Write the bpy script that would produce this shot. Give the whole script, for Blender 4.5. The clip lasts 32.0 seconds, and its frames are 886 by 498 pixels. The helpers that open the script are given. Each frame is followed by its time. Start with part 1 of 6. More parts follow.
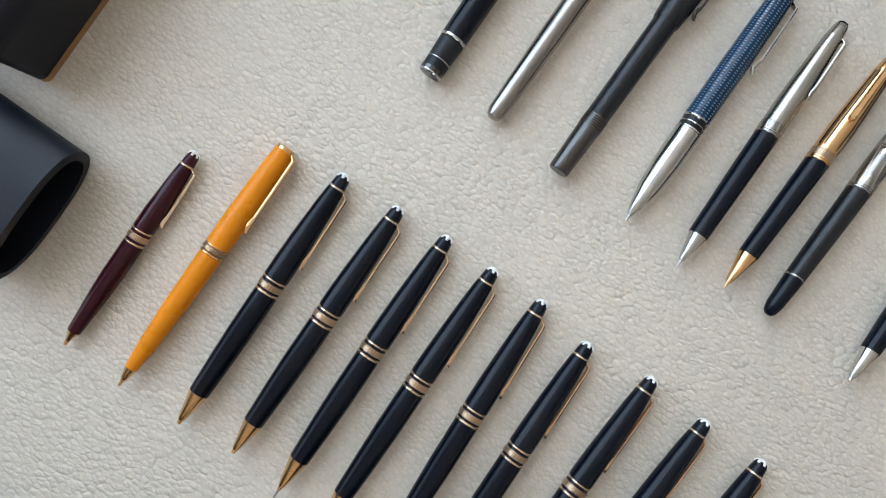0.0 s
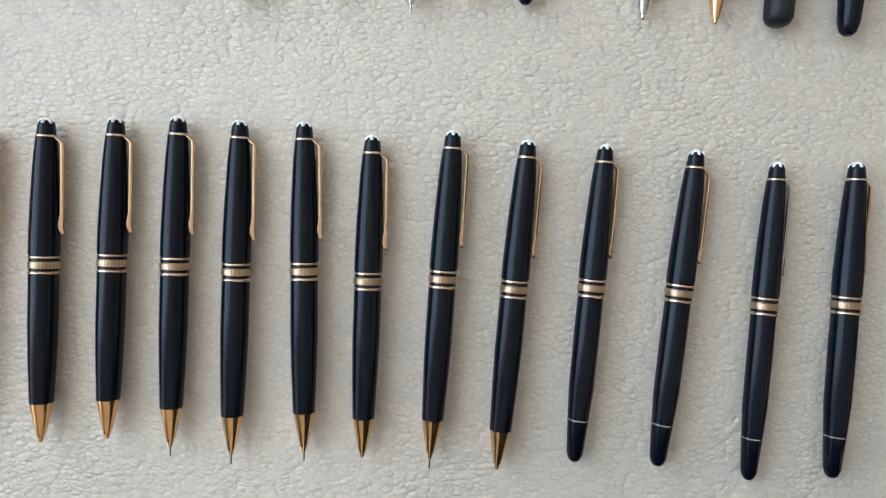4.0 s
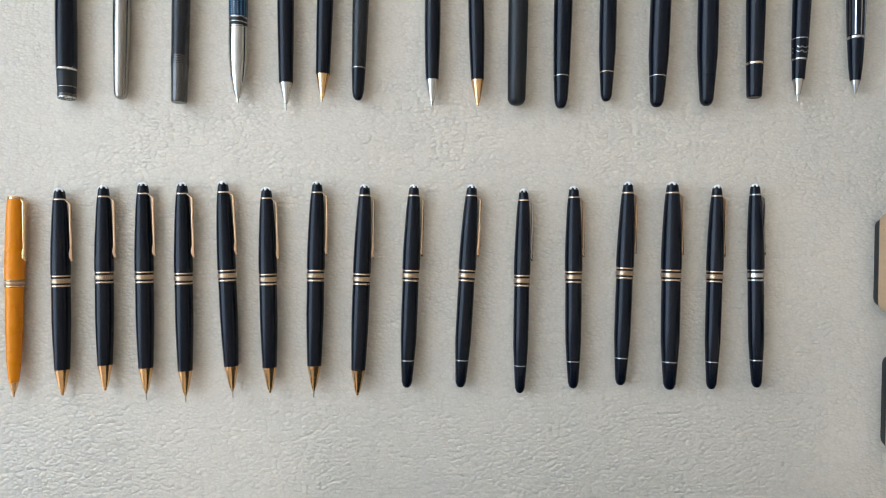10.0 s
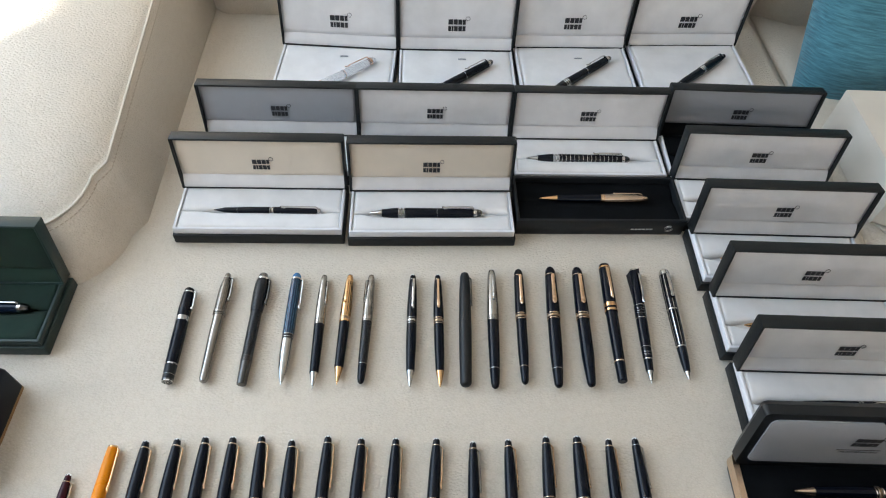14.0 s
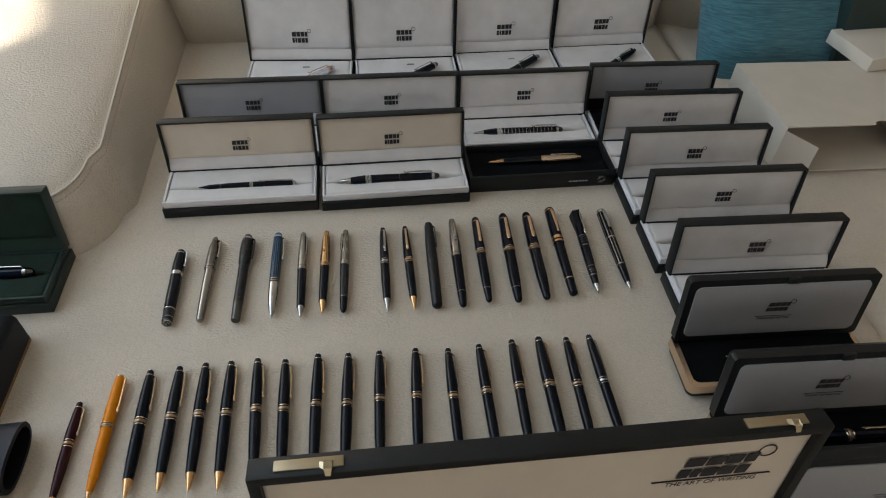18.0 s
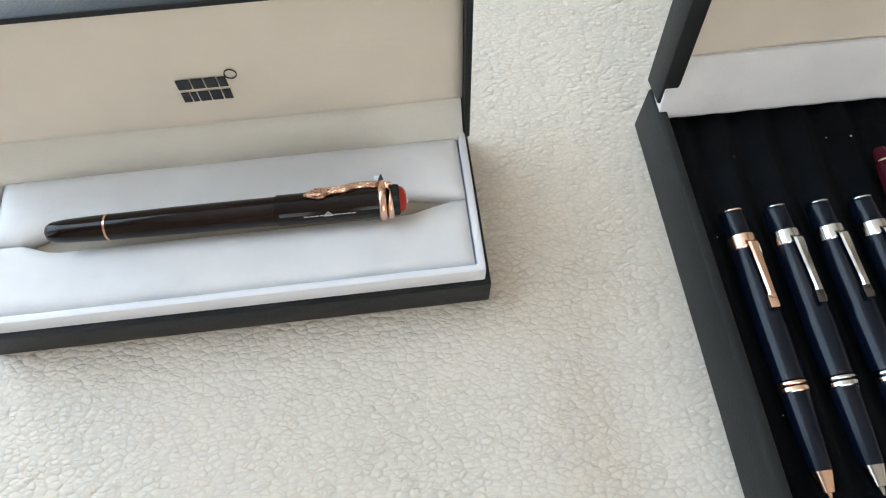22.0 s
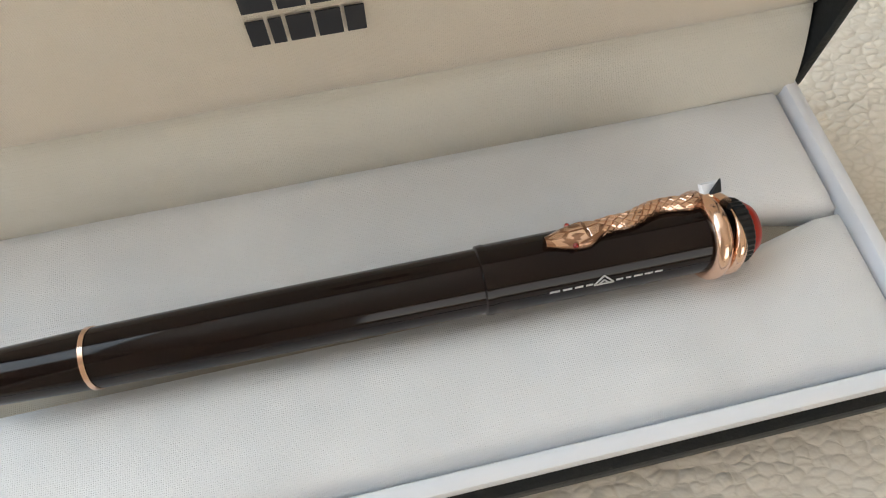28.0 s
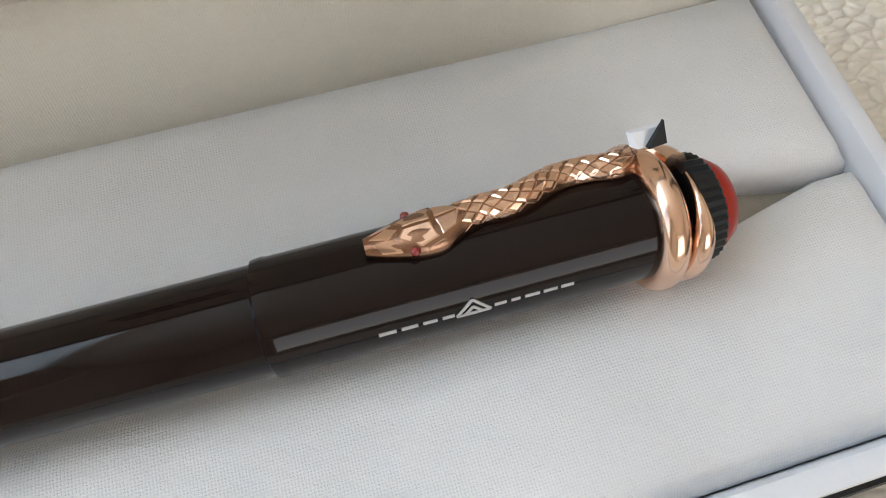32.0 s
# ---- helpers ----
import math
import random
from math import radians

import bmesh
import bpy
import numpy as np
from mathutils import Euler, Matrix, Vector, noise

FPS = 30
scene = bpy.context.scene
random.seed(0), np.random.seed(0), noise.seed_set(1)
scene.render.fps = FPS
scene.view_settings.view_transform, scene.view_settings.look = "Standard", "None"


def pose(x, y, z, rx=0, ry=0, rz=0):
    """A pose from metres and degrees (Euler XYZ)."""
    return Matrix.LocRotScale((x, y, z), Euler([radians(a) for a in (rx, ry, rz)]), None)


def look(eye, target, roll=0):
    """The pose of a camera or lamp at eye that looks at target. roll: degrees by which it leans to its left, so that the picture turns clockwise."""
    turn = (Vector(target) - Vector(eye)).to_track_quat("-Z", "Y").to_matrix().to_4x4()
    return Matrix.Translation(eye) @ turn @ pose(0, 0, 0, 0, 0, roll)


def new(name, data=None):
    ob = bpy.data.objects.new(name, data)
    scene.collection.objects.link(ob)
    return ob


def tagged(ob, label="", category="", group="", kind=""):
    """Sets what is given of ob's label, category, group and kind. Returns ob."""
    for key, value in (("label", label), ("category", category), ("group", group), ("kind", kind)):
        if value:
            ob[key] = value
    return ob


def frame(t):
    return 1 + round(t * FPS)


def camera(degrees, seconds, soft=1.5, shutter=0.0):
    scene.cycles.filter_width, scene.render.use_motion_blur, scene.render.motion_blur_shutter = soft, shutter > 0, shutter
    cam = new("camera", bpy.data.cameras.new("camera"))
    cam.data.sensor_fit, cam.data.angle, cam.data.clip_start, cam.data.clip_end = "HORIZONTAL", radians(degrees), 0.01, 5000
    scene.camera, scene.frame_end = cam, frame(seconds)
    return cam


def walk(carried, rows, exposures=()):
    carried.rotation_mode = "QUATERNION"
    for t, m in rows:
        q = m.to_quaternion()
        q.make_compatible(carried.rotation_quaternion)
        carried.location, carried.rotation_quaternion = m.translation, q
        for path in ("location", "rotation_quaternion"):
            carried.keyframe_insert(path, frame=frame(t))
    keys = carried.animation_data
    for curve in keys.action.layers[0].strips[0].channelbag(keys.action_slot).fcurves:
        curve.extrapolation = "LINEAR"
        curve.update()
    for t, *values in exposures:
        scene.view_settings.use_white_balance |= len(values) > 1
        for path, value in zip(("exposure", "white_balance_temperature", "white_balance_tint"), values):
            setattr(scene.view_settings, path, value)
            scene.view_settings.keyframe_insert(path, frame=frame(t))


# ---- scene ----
cam = camera(68.55, 32.0, soft=1.1)
PATH = [
    (0.0, -0.1956, 0.0413, 0.3061, -0.16, -1.47, 35.11),
    (0.5, -0.1912, 0.0228, 0.3174, 0.31, -3.17, 34.18),
    (1.0, -0.1874, 0.0087, 0.3184, 0.46, -1.29, 33.19),
    (1.5, -0.1959, 0.0024, 0.3168, -1.85, -2.89, 31.73),
    (2.0, -0.1788, 0.0054, 0.3068, -1.34, -1.33, 25.78),
    (2.5, -0.1728, -0.0091, 0.2842, 0.25, -1.28, 19.82),
    (3.0, -0.1508, 0.0059, 0.2851, -1.36, -0.93, 13.54),
    (3.5, -0.1148, 0.0110, 0.2804, -1.81, -0.85, 7.46),
    (4.0, -0.0789, 0.0103, 0.2826, -1.71, -0.60, 3.34),
    (4.5, -0.0522, 0.0131, 0.2804, -3.16, -2.03, 1.74),
    (6.5, 0.0349, 0.0156, 0.3061, -3.01, -1.14, 0.68),
    (7.0, 0.0478, 0.0117, 0.3248, -2.72, -1.21, 0.54),
    (7.5, 0.0432, 0.0208, 0.3453, -3.64, -1.39, 0.34),
    (8.0, 0.0236, 0.0173, 0.3714, -2.97, -1.16, 0.20),
    (8.5, 0.0026, 0.0279, 0.3971, -3.09, -1.17, 0.07),
    (9.0, -0.0032, 0.0175, 0.4201, -1.82, -1.13, -0.01),
    (9.5, -0.0022, 0.0121, 0.4317, -2.03, -1.23, 0.05),
    (10.0, 0.0017, 0.0016, 0.4434, 0.72, -1.14, -0.02),
    (10.5, -0.0044, 0.0035, 0.4579, 4.77, -1.59, 0.04),
    (11.0, 0.0038, -0.0171, 0.4831, 11.93, -1.57, -0.02),
    (11.5, 0.0010, -0.0336, 0.4997, 18.28, -1.69, -0.05),
    (12.0, -0.0034, -0.0417, 0.5131, 24.23, -1.70, -0.10),
    (12.5, -0.0021, -0.0634, 0.5172, 30.78, -1.74, -0.17),
    (13.0, -0.0026, -0.0979, 0.5533, 36.53, -1.76, -0.25),
    (13.5, 0.0041, -0.1466, 0.5728, 37.52, -2.01, -0.47),
    (14.0, 0.0126, -0.1834, 0.6155, 37.23, -1.98, -0.61),
    (14.5, 0.0296, -0.2228, 0.6673, 38.57, -2.34, -0.97),
    (16.5, 0.0455, -0.3132, 0.7063, 46.43, -2.07, -3.56),
    (17.0, 0.0376, -0.3293, 0.6711, 46.48, -1.93, -4.69),
    (17.5, 0.0188, -0.3457, 0.6391, 45.90, -1.92, -5.61),
    (18.0, -0.0050, -0.3671, 0.5831, 44.65, -1.75, -6.49),
    (18.5, -0.0132, -0.3956, 0.5242, 41.16, -1.37, -7.14),
    (19.0, -0.0183, -0.4106, 0.4818, 37.12, -1.59, -8.07),
    (19.5, -0.0282, -0.4136, 0.4367, 32.95, -1.55, -8.48),
    (20.0, -0.0442, -0.4128, 0.3954, 28.80, -1.58, -8.71),
    (20.5, -0.0585, -0.4166, 0.3585, 25.64, -1.60, -8.67),
    (21.0, -0.0857, -0.4102, 0.3297, 23.23, -1.17, -8.49),
    (21.5, -0.1356, -0.3983, 0.2928, 25.07, 1.45, -7.00),
    (22.0, -0.1973, -0.3716, 0.2490, 26.11, 0.57, -6.28),
    (22.5, -0.2331, -0.3451, 0.2065, 25.63, 0.31, -5.14),
    (23.0, -0.2473, -0.3293, 0.1875, 25.27, 0.29, -4.43),
    (23.5, -0.2518, -0.3128, 0.1648, 24.57, 0.50, -4.04),
    (24.0, -0.2618, -0.2984, 0.1479, 23.87, 0.42, -3.75),
    (24.5, -0.2729, -0.2910, 0.1491, 21.46, 0.27, -3.65),
    (26.5, -0.2905, -0.2889, 0.1426, 25.51, -1.04, -4.57),
    (27.0, -0.2816, -0.2892, 0.1418, 25.47, -0.59, -6.48),
    (27.5, -0.2746, -0.2853, 0.1403, 25.28, -0.35, -9.28),
    (28.0, -0.2640, -0.2807, 0.1353, 24.34, -0.16, -12.41),
    (28.5, -0.2551, -0.2768, 0.1292, 24.26, 0.22, -15.21),
    (29.0, -0.2493, -0.2745, 0.1214, 24.32, 0.48, -15.45),
    (29.5, -0.2461, -0.2710, 0.1166, 24.05, 0.54, -15.46),
    (30.0, -0.2437, -0.2711, 0.1105, 24.18, 0.35, -15.61),
    (30.5, -0.2429, -0.2686, 0.1068, 23.82, 0.19, -15.55),
    (31.0, -0.2408, -0.2681, 0.0987, 24.58, -0.29, -16.03),
    (31.5, -0.2388, -0.2625, 0.0970, 20.31, -1.10, -15.85),
    (32.0, -0.2379, -0.2647, 0.0947, 22.53, -0.71, -16.19),
]
walk(cam, [(t, pose(x, y, z, rx, ry, rz)) for t, x, y, z, rx, ry, rz in PATH],
     exposures=[(0.0, 2.00, 6420, 12.0), (4.0, 2.08, 6370, 11.5), (7.0, 2.07, 6340, 11.5), (9.0, 2.15, 6370, 11.5), (13.0, 2.14, 6470, 11.0), (14.5, 1.92, 6570, 12.0), (16.5, 0.92, 6570, 11.3), (18.0, 1.10, 7020, 13.3), (19.0, 1.68, 6800, 11.3), (20.0, 2.06, 6510, 11.3), (21.0, 2.36, 6360, 10.3), (22.0, 2.36, 6360, 9.3), (23.0, 2.12, 6350, 9.3), (24.0, 1.96, 6710, 11.3), (27.0, 2.09, 7000, 11.3), (28.0, 2.16, 7050, 11.3), (30.0, 2.26, 6840, 11.3), (31.0, 2.31, 6740, 11.3), (32.0, 2.26, 6740, 11.3)])

# ---- light: a sunny day outside the window in the wall beside the sofa ----
world = bpy.data.worlds.new("daylight")
scene.world = world
world.use_nodes = True
wn, wl = world.node_tree.nodes, world.node_tree.links
wn.clear()
sky = wn.new("ShaderNodeTexSky")
sky.sky_type = "NISHITA"
sky.sun_disc = False
sky.sun_elevation, sky.sun_rotation = radians(29.8), radians(-138)
wbg = wn.new("ShaderNodeBackground")
wbg.inputs["Strength"].default_value = 0.05
wout = wn.new("ShaderNodeOutputWorld")
wl.new(sky.outputs[0], wbg.inputs["Color"])
wl.new(wbg.outputs[0], wout.inputs["Surface"])


def lamp(name, kind, energy, colour, place, target, **more):
    data = bpy.data.lights.new(name, kind)
    data.energy, data.color = energy, colour
    for key, value in more.items():
        if key == "angle":
            data.angle = value
        elif key == "size":
            data.shape, data.size = "RECTANGLE", value
        elif key == "size_y":
            data.size_y = value
    ob = new(name, data)
    ob.matrix_world = look(place, target)
    return ob


lamp("sun", "SUN", 5.0, (1.0, 0.93, 0.82), (-3, -3.3, 2.55), (0, 0, 0), angle=radians(0.6))
lamp("window_daylight", "AREA", 8.7, (0.62, 0.81, 1.0), (-1.24, 0.50, 1.15), (0.0, 0.30, 0.95), size=1.75, size_y=1.6)
# added fill from behind the camera for faces turned that way; no known window
lamp("rear_fill", "AREA", 3.8, (1.0, 0.93, 0.83), (0.5, -3.05, 0.95), (0.5, 0.1, 0.6), size=1.95, size_y=1.45)

# ---- materials ----
def mat(name, colour, rough=0.5, metal=0.0, coat=0.0, spec=0.5):
    m = bpy.data.materials.new(name)
    m.use_nodes = True
    b = m.node_tree.nodes["Principled BSDF"]
    b.inputs["Base Color"].default_value = (*colour, 1)
    b.inputs["Roughness"].default_value = rough
    b.inputs["Metallic"].default_value = metal
    b.inputs["Coat Weight"].default_value = coat
    b.inputs["Coat Roughness"].default_value = 0.04
    b.inputs["Specular IOR Level"].default_value = spec
    return m


def nodes_of(m):
    t = m.node_tree
    return t.nodes, t.links, t.nodes["Principled BSDF"]


def coords(n, l, scale=(1, 1, 1), rot=(0, 0, 0), world_space=False):
    if world_space:
        src = n.new("ShaderNodeNewGeometry").outputs["Position"]
    else:
        src = n.new("ShaderNodeTexCoord").outputs["Object"]
    mp = n.new("ShaderNodeMapping")
    mp.inputs["Scale"].default_value = scale
    mp.inputs["Rotation"].default_value = rot
    l.new(src, mp.inputs["Vector"])
    return mp.outputs[0]


def noise_of(n, l, vec, scale, detail=3.0, rough=0.55):
    t = n.new("ShaderNodeTexNoise")
    t.inputs["Scale"].default_value = scale
    t.inputs["Detail"].default_value = detail
    t.inputs["Roughness"].default_value = rough
    l.new(vec, t.inputs["Vector"])
    return t.outputs["Fac"]


def ramp_of(n, l, fac, stops):
    r = n.new("ShaderNodeValToRGB")
    while len(r.color_ramp.elements) < len(stops):
        r.color_ramp.elements.new(0.5)
    for e, (p, c) in zip(r.color_ramp.elements, stops):
        e.position, e.color = p, (*c, 1) if len(c) == 3 else c
    l.new(fac, r.inputs["Fac"])
    return r.outputs["Color"]


def math_of(n, l, op, a, b):
    m = n.new("ShaderNodeMath")
    m.operation = op
    for k, v in enumerate((a, b)):
        if isinstance(v, (int, float)):
            m.inputs[k].default_value = v
        else:
            l.new(v, m.inputs[k])
    return m.outputs[0]


def bump_of(n, l, b, height, dist, strength=1.0):
    k = n.new("ShaderNodeBump")
    k.inputs["Distance"].default_value = dist
    k.inputs["Strength"].default_value = strength
    l.new(height, k.inputs["Height"])
    l.new(k.outputs[0], b.inputs["Normal"])


def tint(m, scale, amount, colour, detail=4.0):
    """Soft uneven variation of a base colour, and of the gloss."""
    n, l, b = nodes_of(m)
    vec = coords(n, l, world_space=True)
    f = noise_of(n, l, vec, scale, detail)
    lo = tuple(c * (1 - amount) for c in colour)
    hi = tuple(min(1, c * (1 + amount)) for c in colour)
    l.new(ramp_of(n, l, f, [(0.3, lo), (0.7, hi)]), b.inputs["Base Color"])
    return n, l, b, vec


def leather_material(name, colour, cell=430.0, depth=0.00080):
    """Soft irregular pebbles with thin creases that fade in and out."""
    m = mat(name, colour, 0.46, spec=0.42)
    n, l, b, vec = tint(m, 7.0, 0.04, colour)
    src = vec
    for scale, amount in ((70, 0.0022), (260, 0.0013), (700, 0.0002)):
        warp = n.new("ShaderNodeTexNoise")
        warp.inputs["Scale"].default_value = scale
        warp.inputs["Detail"].default_value = 1
        l.new(vec, warp.inputs["Vector"])
        mix = n.new("ShaderNodeMix")
        mix.data_type = "VECTOR"
        mix.inputs[0].default_value = amount
        l.new(src, mix.inputs[4])
        l.new(warp.outputs["Color"], mix.inputs[5])
        src = mix.outputs[1]
    longer = n.new("ShaderNodeVectorMath")
    longer.operation = "MULTIPLY"
    longer.inputs[1].default_value = (0.70, 1.08, 1.0)
    l.new(src, longer.inputs[0])
    e = n.new("ShaderNodeTexVoronoi")
    e.feature = "DISTANCE_TO_EDGE"
    e.inputs["Scale"].default_value = cell
    l.new(longer.outputs[0], e.inputs["Vector"])
    domes = []
    for scale in (cell, cell * 2.1):
        d = n.new("ShaderNodeTexVoronoi")
        d.feature = "SMOOTH_F1"
        d.inputs["Scale"].default_value = scale
        d.inputs["Smoothness"].default_value = 0.55
        l.new(longer.outputs[0], d.inputs["Vector"])
        domes.append(math_of(n, l, "SUBTRACT", 1.0, math_of(n, l, "MULTIPLY", d.outputs["Distance"], d.outputs["Distance"])))
    crease = n.new("ShaderNodeMapRange")
    crease.interpolation_type = "SMOOTHSTEP"
    crease.inputs["From Min"].default_value, crease.inputs["From Max"].default_value = -0.05, 0.25
    crease.inputs["To Min"].default_value, crease.inputs["To Max"].default_value = 1.0, 0.0
    l.new(e.outputs["Distance"], crease.inputs["Value"])
    fade = n.new("ShaderNodeMapRange")
    fade.inputs["From Min"].default_value, fade.inputs["From Max"].default_value = 0.36, 0.60
    fade.inputs["To Min"].default_value = 0.45
    l.new(noise_of(n, l, vec, 150, 2), fade.inputs["Value"])
    wide = n.new("ShaderNodeMapRange")
    wide.inputs["From Min"].default_value, wide.inputs["From Max"].default_value = 0.34, 0.66
    wide.inputs["To Min"].default_value, wide.inputs["To Max"].default_value = 0.65, 1.0
    l.new(noise_of(n, l, vec, 16, 2), wide.inputs["Value"])
    cut = math_of(n, l, "MULTIPLY", crease.outputs[0], fade.outputs[0])
    h = math_of(n, l, "SUBTRACT", math_of(n, l, "MULTIPLY", domes[0], 1.05), math_of(n, l, "MULTIPLY", cut, 0.20))
    h = math_of(n, l, "ADD", h, math_of(n, l, "MULTIPLY", domes[1], 0.20))
    h = math_of(n, l, "MULTIPLY", h, wide.outputs[0])
    h = math_of(n, l, "ADD", h, math_of(n, l, "MULTIPLY", noise_of(n, l, vec, 60, 2), 0.16))
    h = math_of(n, l, "ADD", h, math_of(n, l, "MULTIPLY", noise_of(n, l, vec, 1300, 2), 0.05))
    bump_of(n, l, b, h, depth)
    # base colour a little darker along the creases
    crease_tone = n.new("ShaderNodeMix")
    crease_tone.data_type = "RGBA"
    crease_tone.blend_type = "MULTIPLY"
    crease_tone.inputs[0].default_value = 1.0
    l.new(b.inputs["Base Color"].links[0].from_socket, crease_tone.inputs[6])
    l.new(ramp_of(n, l, cut, [(0.1, (1.0, 1.0, 1.0)), (1.0, (0.89, 0.875, 0.85))]), crease_tone.inputs[7])
    l.new(crease_tone.outputs[2], b.inputs["Base Color"])
    r = n.new("ShaderNodeMapRange")
    r.inputs["To Min"].default_value, r.inputs["To Max"].default_value = 0.43, 0.60
    l.new(cut, r.inputs["Value"])
    l.new(r.outputs[0], b.inputs["Roughness"])
    return m


def grain_material(name, colour, rough, scale, depth, amount=0.15, coat=0.0):
    """Fine-grained covering: leatherette, velvet, card."""
    m = mat(name, colour, rough, coat=coat)
    n, l, b, vec = tint(m, 25, amount, colour)
    bump_of(n, l, b, noise_of(n, l, vec, scale, 2), depth)
    return m


def cloth_material(name, colour, threads, depth, rough=0.6, sheen=0.3, mottled=0.04):
    m = mat(name, colour, rough)
    n, l, b, vec = tint(m, 30, mottled, colour)
    b.inputs["Sheen Weight"].default_value = sheen
    waves = []
    for rot in ((0, 0, 0), (0, 0, radians(90)), (0, radians(90), 0)):
        w = n.new("ShaderNodeTexWave")
        w.wave_type, w.bands_direction = "BANDS", "X"
        w.inputs["Scale"].default_value = threads
        w.inputs["Distortion"].default_value = 3.0
        w.inputs["Detail"].default_value = 2
        w.inputs["Detail Scale"].default_value = 6
        l.new(coords(n, l, rot=rot, world_space=True), w.inputs["Vector"])
        waves.append(w.outputs["Fac"])
    h = math_of(n, l, "ADD", math_of(n, l, "ADD", waves[0], waves[1]), waves[2])
    h = math_of(n, l, "ADD", h, math_of(n, l, "MULTIPLY", noise_of(n, l, vec, 1600, 2), 3.2))
    bump_of(n, l, b, h, depth)
    return m


def resin(name, colour, rough=0.10, spec=0.25):
    m = mat(name, colour, rough, spec=spec)
    n, l, b = nodes_of(m)
    f = noise_of(n, l, coords(n, l), 90, 5, 0.7)
    k = n.new("ShaderNodeMapRange")
    k.inputs["To Min"].default_value, k.inputs["To Max"].default_value = rough * 0.7, rough * 1.6
    l.new(f, k.inputs["Value"])
    l.new(k.outputs[0], b.inputs["Roughness"])
    return m


def metal(name, colour, rough=0.2):
    m = mat(name, colour, rough, 1.0)
    n, l, b = nodes_of(m)
    f = noise_of(n, l, coords(n, l, (1, 0.15, 1)), 260, 4, 0.7)
    k = n.new("ShaderNodeMapRange")
    k.inputs["To Min"].default_value, k.inputs["To Max"].default_value = rough * 0.85, rough * 1.2
    l.new(f, k.inputs["Value"])
    l.new(k.outputs[0], b.inputs["Roughness"])
    return m


LEATHER = leather_material("cream_leather", (0.655, 0.588, 0.498))
LEATHERETTE = grain_material("dark_green_leatherette", (0.0075, 0.0092, 0.0100), 0.5, 900, 0.00018)
LEATHERETTE.node_tree.nodes["Principled BSDF"].inputs["Specular IOR Level"].default_value = 0.35
GREEN = grain_material("green_leatherette", (0.008, 0.026, 0.024), 0.45, 900, 0.00018)
SATIN = cloth_material("cream_satin", (0.72, 0.64, 0.53), 900, 0.00003)
WHITE_SATIN = cloth_material("white_satin", (0.74, 0.73, 0.725), 900, 0.000026, mottled=0.07)
# slot floor cloth, toned tan to carry the shade beside the pen's end
SLOT_SHADE = cloth_material("tan_slot_shade", (0.36, 0.31, 0.24), 900, 0.00003)
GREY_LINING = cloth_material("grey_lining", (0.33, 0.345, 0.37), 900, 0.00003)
WHITE_RIM = grain_material("white_card_rim", (0.74, 0.74, 0.76), 0.55, 500, 0.00005, 0.03)
VELVET = grain_material("black_velvet", (0.0035, 0.004, 0.0048), 0.95, 1500, 0.0003, 0.4)
VELVET.node_tree.nodes["Principled BSDF"].inputs["Specular IOR Level"].default_value = 0.12
GREEN_VELVET = grain_material("green_velvet", (0.004, 0.022, 0.013), 0.9, 1500, 0.0003, 0.4)
CARD = grain_material("cream_card", (0.66, 0.61, 0.53), 0.7, 400, 0.00004, 0.03)
CARD_EDGE = grain_material("brown_board_edge", (0.35, 0.2, 0.09), 0.8, 700, 0.0003, 0.3)
TEAL = cloth_material("teal_cushion_cloth", (0.055, 0.2, 0.25), 260, 0.0004, 0.85, 0.4, 0.22)
POUCH = grain_material("black_smooth_leather", (0.006, 0.008, 0.014), 0.5, 500, 0.0001, 0.25, 0.0)
POUCH.node_tree.nodes["Principled BSDF"].inputs["Specular IOR Level"].default_value = 0.3
INK = mat("printed_dark_grey", (0.022, 0.022, 0.026), 0.6)
SILVER_INK = mat("printed_silver", (0.48, 0.47, 0.46), 0.4)
STITCH = mat("beige_thread", (0.5, 0.43, 0.33), 0.8)
WALL = grain_material("wall_paint", (0.72, 0.69, 0.64), 0.8, 60, 0.0005, 0.02)
CEILING = grain_material("ceiling_paint", (0.80, 0.78, 0.75), 0.85, 60, 0.0005, 0.02)
OAK = grain_material("light_oak", (0.46, 0.35, 0.24), 0.5, 90, 0.0003, 0.2)
RUG = grain_material("dark_green_speckled_rug", (0.05, 0.06, 0.04), 0.95, 260, 0.004, 0.6)
BLACK = resin("black_resin", (0.0024, 0.0040, 0.0090), 0.16, 0.23)
MATTE = mat("matte_black", (0.009, 0.0105, 0.012), 0.42, spec=0.35)
BURGUNDY = resin("burgundy_resin", (0.058, 0.006, 0.012), 0.22, 0.13)
DARK_BURGUNDY = resin("dark_burgundy_resin", (0.035, 0.005, 0.01))
ORANGE = resin("orange_resin", (0.76, 0.245, 0.006), 0.25)
NAVY = resin("navy_resin", (0.004, 0.009, 0.022), 0.14)
BROWN_BLACK = resin("brown_black_lacquer", (0.010, 0.005, 0.004), 0.07)
CLEAR_BLUE = resin("blue_dome", (0.07, 0.19, 0.36), 0.1)
CLEAR = mat("clear_dome", (0.030, 0.032, 0.036), 0.06, coat=1.0)
RED = resin("coral_red_resin", (0.36, 0.028, 0.016), 0.25)
WHITE = mat("white_cap_inlay", (0.82, 0.82, 0.80), 0.35)
GOLD = metal("gold_plate", (0.80, 0.49, 0.24), 0.17)
CLIP_GOLD = metal("warm_gold", (0.80, 0.56, 0.37), 0.2)
PALE_GOLD = metal("champagne_gold", (0.78, 0.60, 0.44), 0.22)
ROSE = metal("rose_gold", (0.82, 0.545, 0.40), 0.17)
